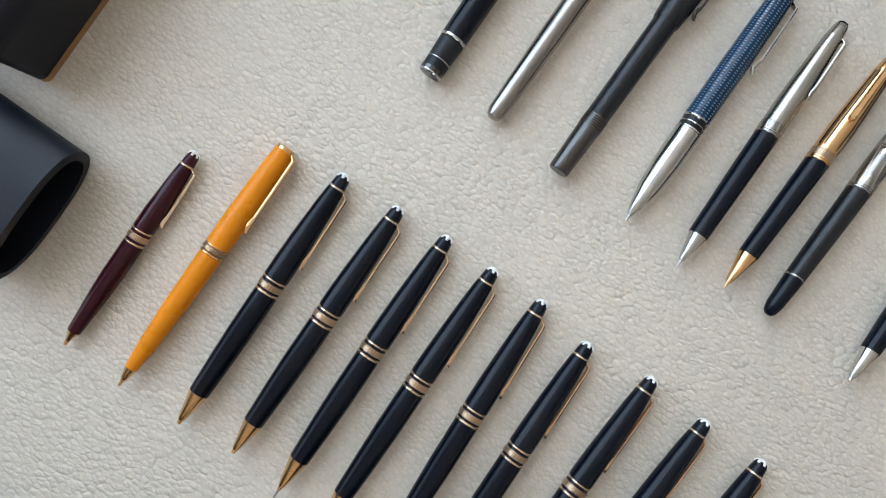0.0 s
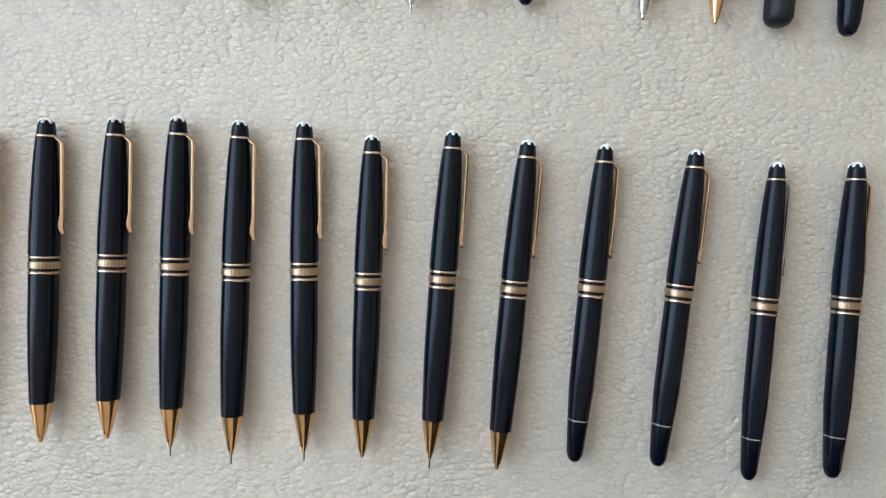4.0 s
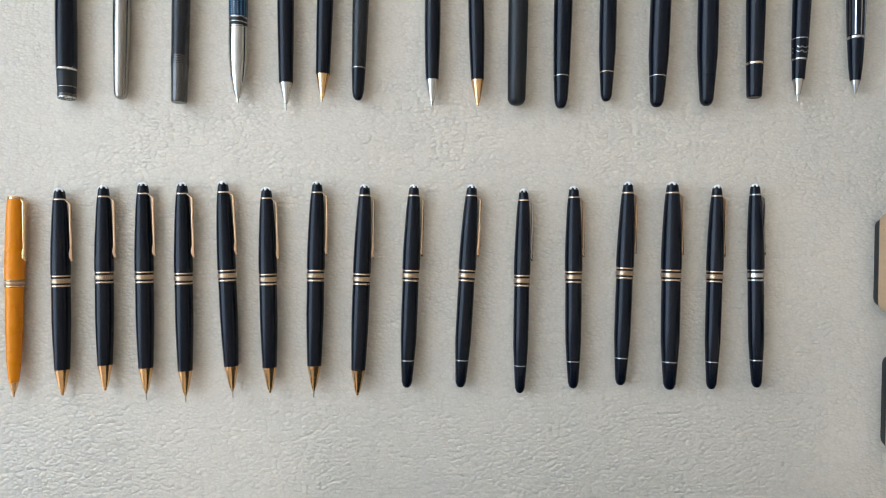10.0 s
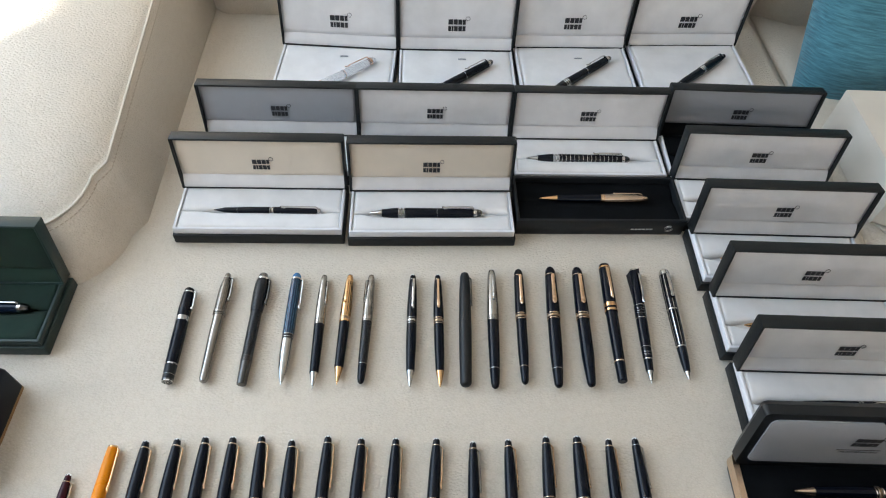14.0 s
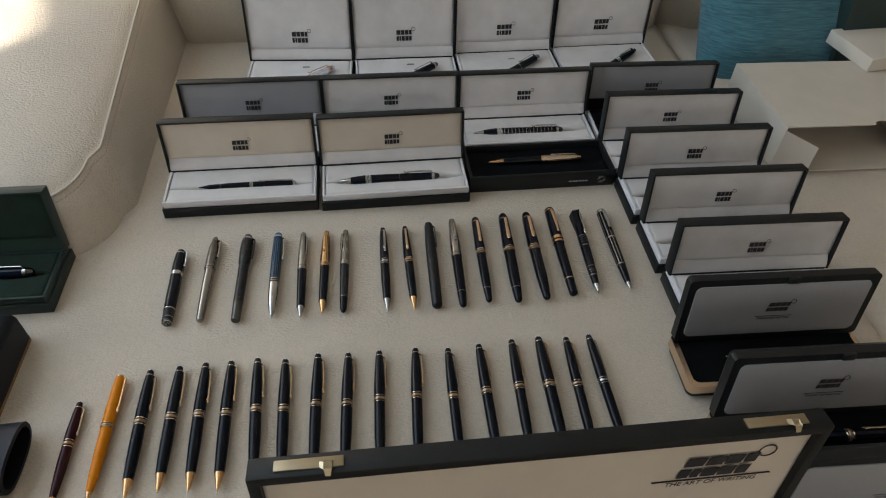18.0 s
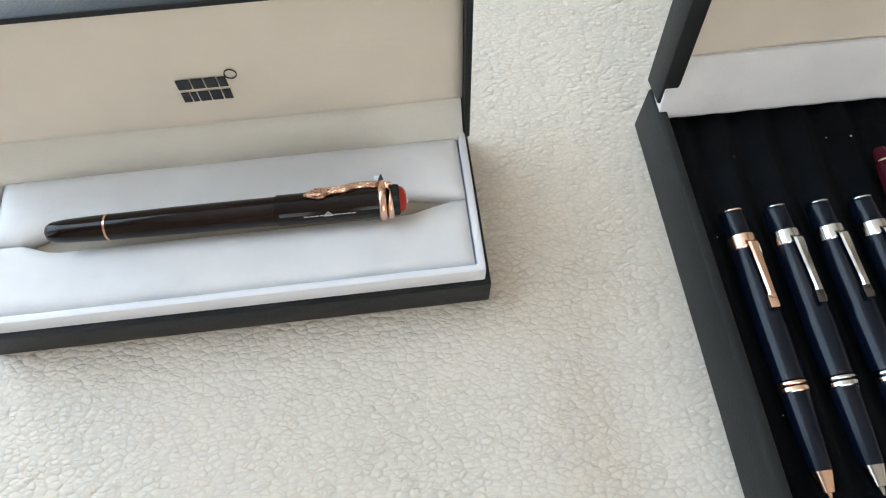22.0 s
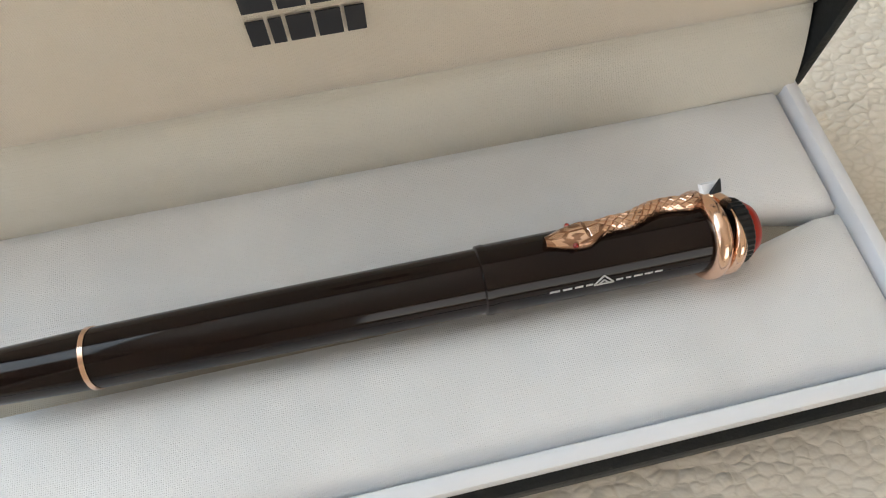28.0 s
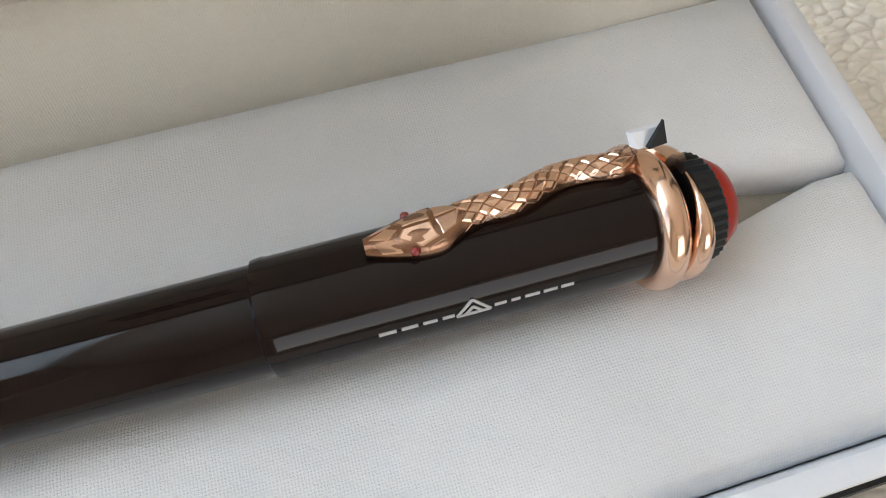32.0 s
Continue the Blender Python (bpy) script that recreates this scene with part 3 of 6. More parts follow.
def classic(tip, top, body, trim, label, group, ball=True, R=0.0060, clip_turn=78, tip_mat=None, low_ring=None, base=0.0, star=True, clip_w=0.0034, clip_mat=None, name="ballpoint_pen", pencil=False, cone=0.0172, end_len=0.0078, clip_end=True):
    """A torpedo-shaped pen: turned cap, three bands, barrel, and a metal cone or a round end."""
    (x0, y0), (x1, y1) = tip, top
    L = math.hypot(x1 - x0, y1 - y0)
    m = pose(x0, y0, base, 0, 0, -math.degrees(math.atan2(x1 - x0, y1 - y0)))
    tip_mat = tip_mat or trim
    b0 = 0.525 * L
    s = R / 0.0060
    segs, rings = [], []
    if ball:
        c = cone
        segs.append(("tip_cone", tip_mat, [(0, 0.0005), (0.0004, 0.0009), (0.0022, 0.0011), (0.0023, 0.0015 * s), (0.0045, 0.0021 * s), (c, 0.0046 * s if cone > 0.01 else 0.0036 * s)]))
        if pencil:
            segs.append(("lead_sleeve", SILVER, [(-0.004, 0.0004), (0.0002, 0.0005)]))
        segs.append(("barrel", body, [(c, 0.0047 * s if cone > 0.01 else 0.0037 * s), (0.35 * b0 + 0.01, 0.0054 * s), (0.7 * b0, 0.0058 * s), (b0, 0.0058 * s)]))
    else:
        c = 0.135 * L
        segs.append(("barrel_end", body, [(0, 0), (0.0004, 0.0016 * s), (0.0015, 0.0027 * s), (0.004, 0.0036 * s), (c, 0.0046 * s)]))
        segs.append(("barrel", body, [(c + 0.0002, 0.0046 * s), (0.45 * b0, 0.0054 * s), (0.8 * b0, 0.0056 * s), (b0, 0.0055 * s)]))
        rings.append(("lower_ring", low_ring or trim, c - 0.0004, c + 0.0008, 0.0048 * s))
    # three bands of the cap
    rr = 0.0062 * s
    for nm, a, b, q in (("band", 0.0000, 0.0013, rr - 0.0001), ("wide_band", 0.0024, 0.0055, rr), ("band", 0.0066, 0.0079, rr - 0.0001)):
        rings.append((nm, ENGRAVED if nm == "wide_band" and trim is PALE_GOLD else trim, b0 + a, b0 + b, q))
    segs.append(("band_sleeve", body, [(b0 - 0.0002, 0.0057 * s), (b0 + 0.0085, 0.0058 * s)]))
    ct = L - end_len
    rt = (0.0042 if end_len < 0.009 else 0.0052) * s
    segs.append(("cap", body, [(b0 + 0.0083, 0.00605 * s), (b0 + 0.018, 0.0060 * s), (b0 + 0.55 * (ct - b0), 0.0056 * s), (b0 + 0.85 * (ct - b0), (0.0048 if end_len < 0.009 else 0.0053) * s), (ct, rt - 0.0001 * s)]))
    rings.append(("cap_ring", trim, ct - 0.0001, ct + 0.0012, rt))
    if end_len > 0.009:
        # a bullet-shaped dome
        dome = [(ct + 0.0011 + (end_len - 0.0011) * math.sin(q * math.pi / 20), 0.0050 * s * math.cos(q * math.pi / 20) ** 0.8) for q in range(10)] + [(L, 0.0)]
        segs.append(("cap_end", body, dome))
    else:
        segs.append(("cap_end", body, [(ct + 0.0011, 0.0038 * s), (ct + 0.0035, 0.0036 * s), (L - 0.0020, 0.0033 * s), (L - 0.0008, 0.0027 * s), (L - 0.0002, 0.0017 * s), (L, 0.0006)]))
    return pen(name, m, segs, 0.0061 * s, label, group, (ct, b0 + 0.30 * (ct - b0), rt - 0.0001 * s, 0.0059 * s, clip_w, 0.0009, clip_end), clip_mat or trim, clip_turn, (L + 0.0005, 0.0036 * s) if star else None, rings)


GROUP1 = "pens in the front row"
GROUP2 = "pens in the second row"
cm = 0.01

# front row: tips and cap ends, in centimetres along x; the rows are nearly straight
row_tip = [(-30.5, -9.0), (-27.4, -9.1), (-24.2, -9.0), (-21.4, -8.7), (-18.7, -8.9), (-16.1, -9.1), (-13.0, -8.8), (-10.5, -8.9), (-7.6, -8.8),
           (-4.7, -9.1), (-1.4, -8.6), (2.2, -8.6), (6.2, -9.0), (9.8, -8.7), (13.0, -8.5), (16.3, -8.8), (19.2, -8.8), (22.3, -8.7)]
row_top = [(-30.7, 1.6), (-27.4, 4.2), (-24.5, 4.7), (-21.6, 4.9), (-19.0, 5.1), (-16.4, 5.1), (-13.7, 5.2), (-10.8, 4.8), (-7.4, 5.2),
           (-4.2, 5.0), (-0.9, 5.0), (3.0, 5.0), (6.5, 4.7), (9.9, 4.9), (13.6, 5.2), (16.6, 5.2), (19.7, 5.0), (22.3, 5.1)]


def at_cm(p):
    return (p[0] * cm, p[1] * cm)


classic(at_cm(row_tip[0]), at_cm(row_top[0]), DARK_BURGUNDY, PALE_GOLD, "small burgundy resin ballpoint pen with gold bands and clip", GROUP1, R=0.0050, clip_w=0.0020, tip_mat=GOLD, clip_turn=96, cone=0.0075)

# orange pen with a flat gold top
(x0, y0), (x1, y1) = at_cm(row_tip[1]), at_cm(row_top[1])
L = math.hypot(x1 - x0, y1 - y0)
pen("ballpoint_pen", pose(x0, y0, 0, 0, 0, -math.degrees(math.atan2(x1 - x0, y1 - y0))),
    [("tip_cone", GOLD, [(0, 0.0005), (0.0035, 0.0010), (0.0036, 0.0014), (0.010, 0.0029)]),
     ("barrel", ORANGE, [(0.010, 0.0030), (0.02, 0.0041), (0.045, 0.0053), (0.073, 0.0056)]),
     ("cap", ORANGE, [(0.0775, 0.0059), (0.09, 0.0060), (0.115, 0.0056), (L - 0.002, 0.0048)]),
     ("cap_end", GOLD, [(L - 0.002, 0.0046), (L - 0.0005, 0.0046), (L, 0.0040)])],
    0.0060, "bright orange resin ballpoint pen with gold band and clip", GROUP1, (L - 0.002, 0.09, 0.0046, 0.0060, 0.0028), GOLD, 80,
    ring_extra=[("band", GOLD, 0.0728, 0.0742, 0.0060), ("wide_band", ENGRAVED, 0.0745, 0.0768, 0.00605), ("band", GOLD, 0.0771, 0.0782, 0.0061)])

ball_label = "black resin ballpoint pen with three gold bands and gold tip"
pencil_label = "black resin mechanical pencil with three gold bands and gold tip"
cap_label = "black resin capped pen with gold bands and round barrel end"
for k in range(2, 18):
    tp, tt = at_cm(row_tip[k]), at_cm(row_top[k])
    if k < 10:
        pencil = k in (4, 5, 6, 8)
        tilt = (96, 94, 91, 88, 89, 91, 93, 96)[k - 2]
        classic(tp, tt, BLACK, PALE_GOLD, pencil_label if pencil else ball_label, GROUP1, clip_turn=tilt, clip_w=0.0026, tip_mat=GOLD, R=0.0060, pencil=pencil, clip_mat=CLIP_GOLD,
                name="mechanical_pencil" if pencil else "ballpoint_pen")
    else:
        R = 0.0068 if k == 15 else (0.0059 if k in (10, 11, 13, 14) else 0.0056)
        trim = SILVER if k == 17 else PALE_GOLD
        lab = "black resin capped pen with silver bands and round barrel end" if k == 17 else ("thicker " + cap_label if k == 15 else cap_label)
        classic(tp, tt, BLACK, trim, lab, GROUP1, ball=False, R=R, clip_turn=97 if k != 11 else 88, clip_w=0.0028, low_ring=SILVER, clip_mat=SILVER if k in (12, 17) else CLIP_GOLD, name="fountain_pen")

# second row
row2_tip = [(-24.0, 10.7), (-20.5, 10.7), (-16.6, 10.5), (-12.7, 10.5), (-9.5, 10.0), (-7.1, 10.6), (-4.7, 10.7), (0.3, 10.4), (3.4, 10.4),
            (6.0, 10.4), (9.0, 10.2), (12.1, 10.7), (15.5, 10.3), (18.9, 10.4), (22.2, 11.0), (25.2, 10.8), (29.2, 11.3)]
row2_top = [(-24.2, 21.9), (-20.4, 24.1), (-16.4, 24.1), (-12.7, 24.1), (-9.6, 24.0), (-6.7, 24.1), (-4.3, 24.1), (0.4, 24.2), (3.2, 24.2),
            (6.3, 24.5), (9.4, 24.9), (12.5, 25.1), (16.2, 25.4), (19.3, 25.4), (22.6, 25.8), (26.0, 25.2), (29.5, 25.1)]


def lying(k):
    (x0, y0), (x1, y1) = at_cm(row2_tip[k]), at_cm(row2_top[k])
    return math.hypot(x1 - x0, y1 - y0), pose(x0, y0, 0, 0, 0, -math.degrees(math.atan2(x1 - x0, y1 - y0)))


L, m = lying(0)
pen("fountain_pen", m, [
    ("barrel_end", GUNMETAL, [(0, 0.0052), (0.001, 0.0058), (0.003, 0.0059)]),
    ("end_knob", MATTE, [(0.003, 0.0056), (0.008, 0.0058), (0.018, 0.0062)]),
    ("barrel", BLACK, [(0.020, 0.0064), (0.045, 0.0067), (0.070, 0.0066)]),
    ("cap", BLACK, [(0.0755, 0.0069), (0.085, 0.0069), (0.102, 0.0063), (L - 0.005, 0.0057)]),
    ("cap_ring", SILVER, [(L - 0.0065, 0.0056), (L - 0.0062, 0.0059), (L - 0.0048, 0.0059), (L - 0.0046, 0.0055)]),
    ("cap_end", BLACK, [(L - 0.0046, 0.0055), (L - 0.0012, 0.0050), (L - 0.0003, 0.0044), (L, 0.0034)])],
    0.0069, "short thick black resin fountain pen with silver bands", GROUP2, (L - 0.005, 0.083, 0.0056, 0.0069, 0.0036, 0.0022), SILVER, 75,
    ring_extra=[("lower_ring", SILVER, 0.0185, 0.0203, 0.0066), ("knob_ring", SILVER, 0.0072, 0.0080, 0.0060), ("band", SILVER, 0.070, 0.0757, 0.0070), ("end_ring", SILVER, 0.0, 0.0014, 0.0058)])
L, m = lying(1)
pen("fountain_pen", m, [
    ("barrel", STEEL, [(0, 0), (0.0004, 0.0020), (0.0014, 0.0034), (0.004, 0.0043), (0.014, 0.0047), (0.05, 0.0056), (0.081, 0.0057)]),
    ("cap", ENGRAVED_STEEL, [(0.0835, 0.0063), (0.10, 0.0064), (0.115, 0.0060), (L - 0.014, 0.0050), (L - 0.0068, 0.0040)]),
    ("cap_end", STEEL, [(L - 0.0060, 0.0038), (L - 0.0022, 0.0033), (L - 0.0008, 0.0026), (L, 0.0008)])],
    0.0060, "slim brushed steel fountain pen with a grooved cap", GROUP2, (L - 0.0068, 0.096, 0.0040, 0.0060, 0.0034, 0.002), STEEL, 78, (L + 0.0005, 0.0032),
    ring_extra=[("lip_band", STEEL, 0.0785, 0.0802, 0.0066), ("lip_band", STEEL, 0.0808, 0.0838, 0.0067), ("end_ring", SILVER, L - 0.0068, L - 0.0058, 0.0041)])
L, m = lying(2)
pen("fountain_pen", m, [
    ("barrel_end", GUNMETAL, [(0, 0.0046), (0.0008, 0.0050), (0.024, 0.0056)]),
    ("ribbed_collar", GUNMETAL, [(0.024, 0.0056)] + [(0.0245 + 0.0011 * j + d, 0.0058 - e) for j in range(6) for d, e in ((0, 0), (0.0006, 0), (0.0007, 0.0005), (0.001, 0.0005))] + [(0.0315, 0.0057)]),
    ("barrel", GUILLOCHE, [(0.0315, 0.0056), (0.06, 0.0059), (0.088, 0.0060)]),
    ("cap", GUILLOCHE, [(0.085, 0.0062), (0.0858, 0.0066), (0.094, 0.0073), (0.108, 0.0078), (0.120, 0.0076), (L - 0.0105, 0.0069), (L - 0.0098, 0.0066)]),
    ("cap_collar", SILVER, [(L - 0.0100, 0.0060), (L - 0.0098, 0.0064), (L - 0.0072, 0.0064), (L - 0.0068, 0.0058)]),
    ("cap_dome", CLEAR, [(L - 0.0068, 0.0057), (L - 0.0045, 0.0056), (L - 0.002, 0.0048), (L - 0.0005, 0.0034), (L, 0.0014)])],
    0.0066, "dark patterned fountain pen with gunmetal end", GROUP2, (L - 0.0085, 0.093, 0.0062, 0.0076, 0.0040, 0.0018), GUNMETAL, 80)
L, m = lying(3)
pen("ballpoint_pen", m, [
    ("tip_cone", SILVER, [(0, 0.0005), (0.003, 0.0009), (0.0031, 0.0014), (0.008, 0.0030), (0.018, 0.0050), (0.032, 0.0061), (0.050, 0.0063)]),
    ("mid_sleeve", MATTE, [(0.050, 0.0059), (0.057, 0.0060)]),
    ("cap", DOTTED_BLUE, [(0.057, 0.0062), (0.09, 0.0063), (0.115, 0.0060), (L - 0.009, 0.0056)]),
    ("cap_collar", SILVER, [(L - 0.009, 0.0058), (L - 0.007, 0.0058), (L - 0.0068, 0.0053)]),
    ("cap_dome", CLEAR_BLUE, [(L - 0.0068, 0.0053), (L - 0.0025, 0.0047), (L, 0.003)])],
    0.0063, "blue patterned ballpoint pen with polished silver nose and blue dome", GROUP2, (L - 0.009, 0.088, 0.0056, 0.0063, 0.0034, 0.0026), SILVER, 78,
    ring_extra=[("band", SILVER, 0.0500, 0.0514, 0.0063), ("band", SILVER, 0.0530, 0.0540, 0.0062), ("band", SILVER, 0.0560, 0.0574, 0.0064)])


def metal_cap(k, capm, tipm, label, name, ball=True, clip_turn=30, R=0.0056, low=None, pencil=False):
    L, m = lying(k)
    s = R / 0.0056
    b0 = 0.535 * L
    segs = []
    rings = [("band", capm, b0, b0 + 0.0016, 0.0059 * s), ("wide_band", BRUSHED_CAP if capm is CAP_STEEL else ENGRAVED, b0 + 0.0021, b0 + 0.0066, 0.00585 * s)]
    if ball:
        segs.append(("tip_cone", tipm, [(0, 0.0004), (0.003, 0.0007), (0.0031, 0.0014), (0.0185, 0.0045 * s)] if not pencil else [(0, 0.0004), (0.0045, 0.0005), (0.0046, 0.0013), (0.0185, 0.0044 * s)]))
        segs.append(("barrel", BLACK, [(0.0185, 0.0047 * s), (0.05, 0.0053 * s), (b0, 0.0056 * s)]))
    else:
        segs.append(("barrel_end", BLACK, [(0, 0), (0.0004, 0.0016 * s), (0.002, 0.0030 * s), (0.006, 0.0039 * s), (0.0215, 0.0047 * s)]))
        segs.append(("barrel", GUILLOCHE if k == 6 else BLACK, [(0.0217, 0.0047 * s), (0.05, 0.0053 * s), (b0, 0.0056 * s)]))
        rings.append(("lower_ring", low or capm, 0.0210, 0.0224, 0.0049 * s))
    ct = L - 0.009
    segs.append(("cap", BRUSHED_CAP if k == 6 else capm, [(b0 + 0.0016, 0.0057 * s), (b0 + 0.02, 0.0058 * s), (b0 + 0.6 * (ct - b0), 0.0053 * s), (ct, 0.0042 * s)]))
    segs.append(("cap_end", capm, [(ct, 0.0041 * s), (L - 0.0042, 0.0036 * s), (L - 0.0020, 0.0031 * s)]))
    segs.append(("end_knob", BLACK, [(L - 0.0021, 0.0028 * s), (L - 0.0008, 0.0025 * s), (L - 0.0002, 0.0016 * s), (L, 0.0005)]))
    ob = pen(name, m, segs, 0.0059 * s, label, GROUP2, (ct, b0 + 0.42 * (ct - b0), 0.0043 * s, 0.0055 * s, 0.0034, 0.0009, "bar"), capm, clip_turn, ring_extra=rings)
    if capm is GOLD:
        for a in (-70, -44, 22, 44, 66, 88):
            stripe = loft([[(-0.0003, y, r - 0.0004), (0.0003, y, r - 0.0004), (0.0003, y, r + 0.00012), (-0.0003, y, r + 0.00012)]
                           for y, r in ((b0 + 0.008, 0.0057 * s), (b0 + 0.02, 0.0058 * s), (b0 + 0.6 * (ct - b0), 0.0053 * s), (ct - 0.002, 0.0043 * s))])
            part("engraved_line", stripe, BLACK, ob, place=Matrix.Translation((0, 0, 0.0059 * s)) @ Euler((0, radians(a), 0)).to_matrix().to_4x4())
    return ob


metal_cap(4, CAP_STEEL, SILVER, "black resin mechanical pencil with a silver cap", "mechanical_pencil", clip_turn=58, pencil=True)
metal_cap(5, GOLD, GOLD, "black resin ballpoint pen with a lined gold cap", "ballpoint_pen", clip_turn=-14)
metal_cap(6, CAP_STEEL, SILVER, "black chequered fountain pen with a silver cap", "fountain_pen", ball=False, clip_turn=-50)
classic(at_cm(row2_tip[7]), at_cm(row2_top[7]), BLACK, SILVER, "black resin ballpoint pen with silver bands and tip", GROUP2, clip_turn=12, R=0.0056, clip_end="bar")
classic(at_cm(row2_tip[8]), at_cm(row2_top[8]), BLACK, PALE_GOLD, "black resin ballpoint pen with gold bands and tip", GROUP2, clip_turn=2, R=0.0056, tip_mat=GOLD, clip_mat=CLIP_GOLD, clip_end="bar")
L, m = lying(9)
pen("fountain_pen", m, [
    ("barrel", MATTE, [(0, 0), (0.0004, 0.0030), (0.0016, 0.0048), (0.004, 0.0060), (0.04, 0.0066), (0.075, 0.0068), (0.0752, 0.0066)]),
    ("cap", MATTE, [(0.0752, 0.0066), (0.0755, 0.0068), (0.11, 0.0064), (L - 0.006, 0.0054), (L - 0.002, 0.0044), (L - 0.0005, 0.0026), (L, 0)])],
    0.0068, "matte black rounded fountain pen with a slim clip", GROUP2, (L - 0.008, 0.095, 0.0055, 0.0066, 0.003), GUNMETAL, 72)
metal_cap(10, CAP_STEEL, SILVER, "black resin fountain pen with a polished silver cap", "fountain_pen", ball=False, clip_turn=12, R=0.0064)
classic(at_cm(row2_tip[11]), at_cm(row2_top[11]), BLACK, PALE_GOLD, "black resin fountain pen with gold clip and bands", GROUP2, ball=False, clip_turn=9, R=0.0062, end_len=0.0105, star=False, name="fountain_pen", clip_w=0.0042, clip_mat=CLIP_GOLD, clip_end="bar")
classic(at_cm(row2_tip[12]), at_cm(row2_top[12]), BLACK, PALE_GOLD, "large black resin fountain pen with gold clip and bands", GROUP2, ball=False, clip_turn=9, R=0.0074, end_len=0.0130, star=False, name="fountain_pen", clip_w=0.0052, low_ring=SILVER, clip_mat=CLIP_GOLD, clip_end="bar")
classic(at_cm(row2_tip[13]), at_cm(row2_top[13]), BLACK, PALE_GOLD, "large black resin fountain pen with gold clip and a plain end", GROUP2, ball=False, clip_turn=8, R=0.0074, end_len=0.0130, star=False, name="fountain_pen", clip_w=0.0052, low_ring=BLACK, clip_mat=CLIP_GOLD, clip_end="bar")
L, m = lying(14)
pen("fountain_pen", m, [
    ("barrel_end", BLACK, [(0, 0.0040), (0.0008, 0.0049), (0.022, 0.0056)]),
    ("barrel", BLACK, [(0.0235, 0.0056), (0.06, 0.0063), (0.083, 0.0064)]),
    ("cap", BLACK, [(0.083, 0.0070), (0.105, 0.0070), (L - 0.004, 0.0064)]),
    ("cap_end", GOLD, [(L - 0.006, 0.0066), (L - 0.004, 0.0066), (L - 0.0036, 0.0060)]),
    ("cap_disc", BLACK, [(L - 0.0036, 0.0062), (L - 0.001, 0.0060), (L, 0.0052)])],
    0.0070, "black resin fountain pen with wide gold bands and flat top", GROUP2, (L - 0.006, 0.098, 0.0064, 0.0070, 0.0056, 0.0012, True, 0.4), CLIP_GOLD, 12,
    ring_extra=[("lower_ring", PALE_GOLD, 0.0218, 0.0238, 0.0059), ("band", GOLD, 0.0835, 0.0868, 0.0073), ("band", GOLD, 0.0892, 0.0945, 0.0073)])
L, m = lying(15)
p15 = pen("mechanical_pencil", m, [
    ("tip_cone", SILVER, [(0, 0.0005), (0.004, 0.0006), (0.0041, 0.0016), (0.010, 0.0027), (0.0145, 0.0036)]),
    ("nose", BLACK, [(0.0145, 0.0040), (0.028, 0.0046)]),
    ("patterned_collar", BLACK, [(0.028, 0.0049), (0.042, 0.0054)]),
    ("barrel", BLACK, [(0.042, 0.0054), (0.06, 0.0058), (0.078, 0.0060)]),
    ("patterned_sleeve", BLACK, [(0.078, 0.0062), (0.094, 0.0062)]),
    ("cap", BLACK, [(0.094, 0.0060), (0.115, 0.0060), (L - 0.010, 0.0060), (L - 0.004, 0.0064)]),
    ("cap_end", SILVER, [(L - 0.004, 0.0058), (L - 0.001, 0.0054), (L, 0.0040)])],
    0.0064, "black and silver patterned mechanical pencil with an angular top", GROUP2, (L - 0.008, 0.096, 0.0060, 0.0061, 0.0036, 0.0018), SILVER, 28,
    ring_extra=[("band", SILVER, 0.0272, 0.0288, 0.0051), ("band", SILVER, 0.0415, 0.0425, 0.0056), ("band", SILVER, 0.0770, 0.0782, 0.0063), ("band", SILVER, 0.0936, 0.0948, 0.0064)])
bm = bmesh.new()
for y, r in ((0.0325, 0.0051), (0.0355, 0.0053), (0.083, 0.0063), (0.0865, 0.0063), (0.0895, 0.0063)):
    for k in range(9):
        a = radians(-80 + 20 * k)
        w = 0.0011 * math.sin(1.7 * k + 300 * y)
        box_bm(-0.0010, 0.0010, -0.00016, 0.00016, -0.0002, 0.00022, bm=bm)
        vs = bm.verts[-8:]
        bmesh.ops.rotate(bm, verts=vs, cent=(0, 0, 0), matrix=Euler((0, 0, radians(35 if k % 2 else -35))).to_matrix())
        bmesh.ops.translate(bm, verts=vs, vec=(0, y + w * 0.3, r))
        bmesh.ops.rotate(bm, verts=vs, cent=(0, 0, 0), matrix=Euler((0, a, 0)).to_matrix())
part("silver_pattern", bm, SILVER, p15, "silver zigzag inlay", place=pose(0, 0, 0.0064))
part("angular_top", loft([[(-0.0052, L - 0.040, -0.003), (-0.0040, L - 0.040, 0.0035), (0.003, L - 0.040, 0.0035), (0.004, L - 0.040, -0.003)],
                          [(-0.0082, L - 0.0055, -0.004), (-0.0066, L - 0.006, 0.0056), (0.0045, L - 0.001, 0.0060), (0.0055, L - 0.001, -0.003)]]), BLACK, p15, place=pose(0, 0, 0.0064))
L, m = lying(16)
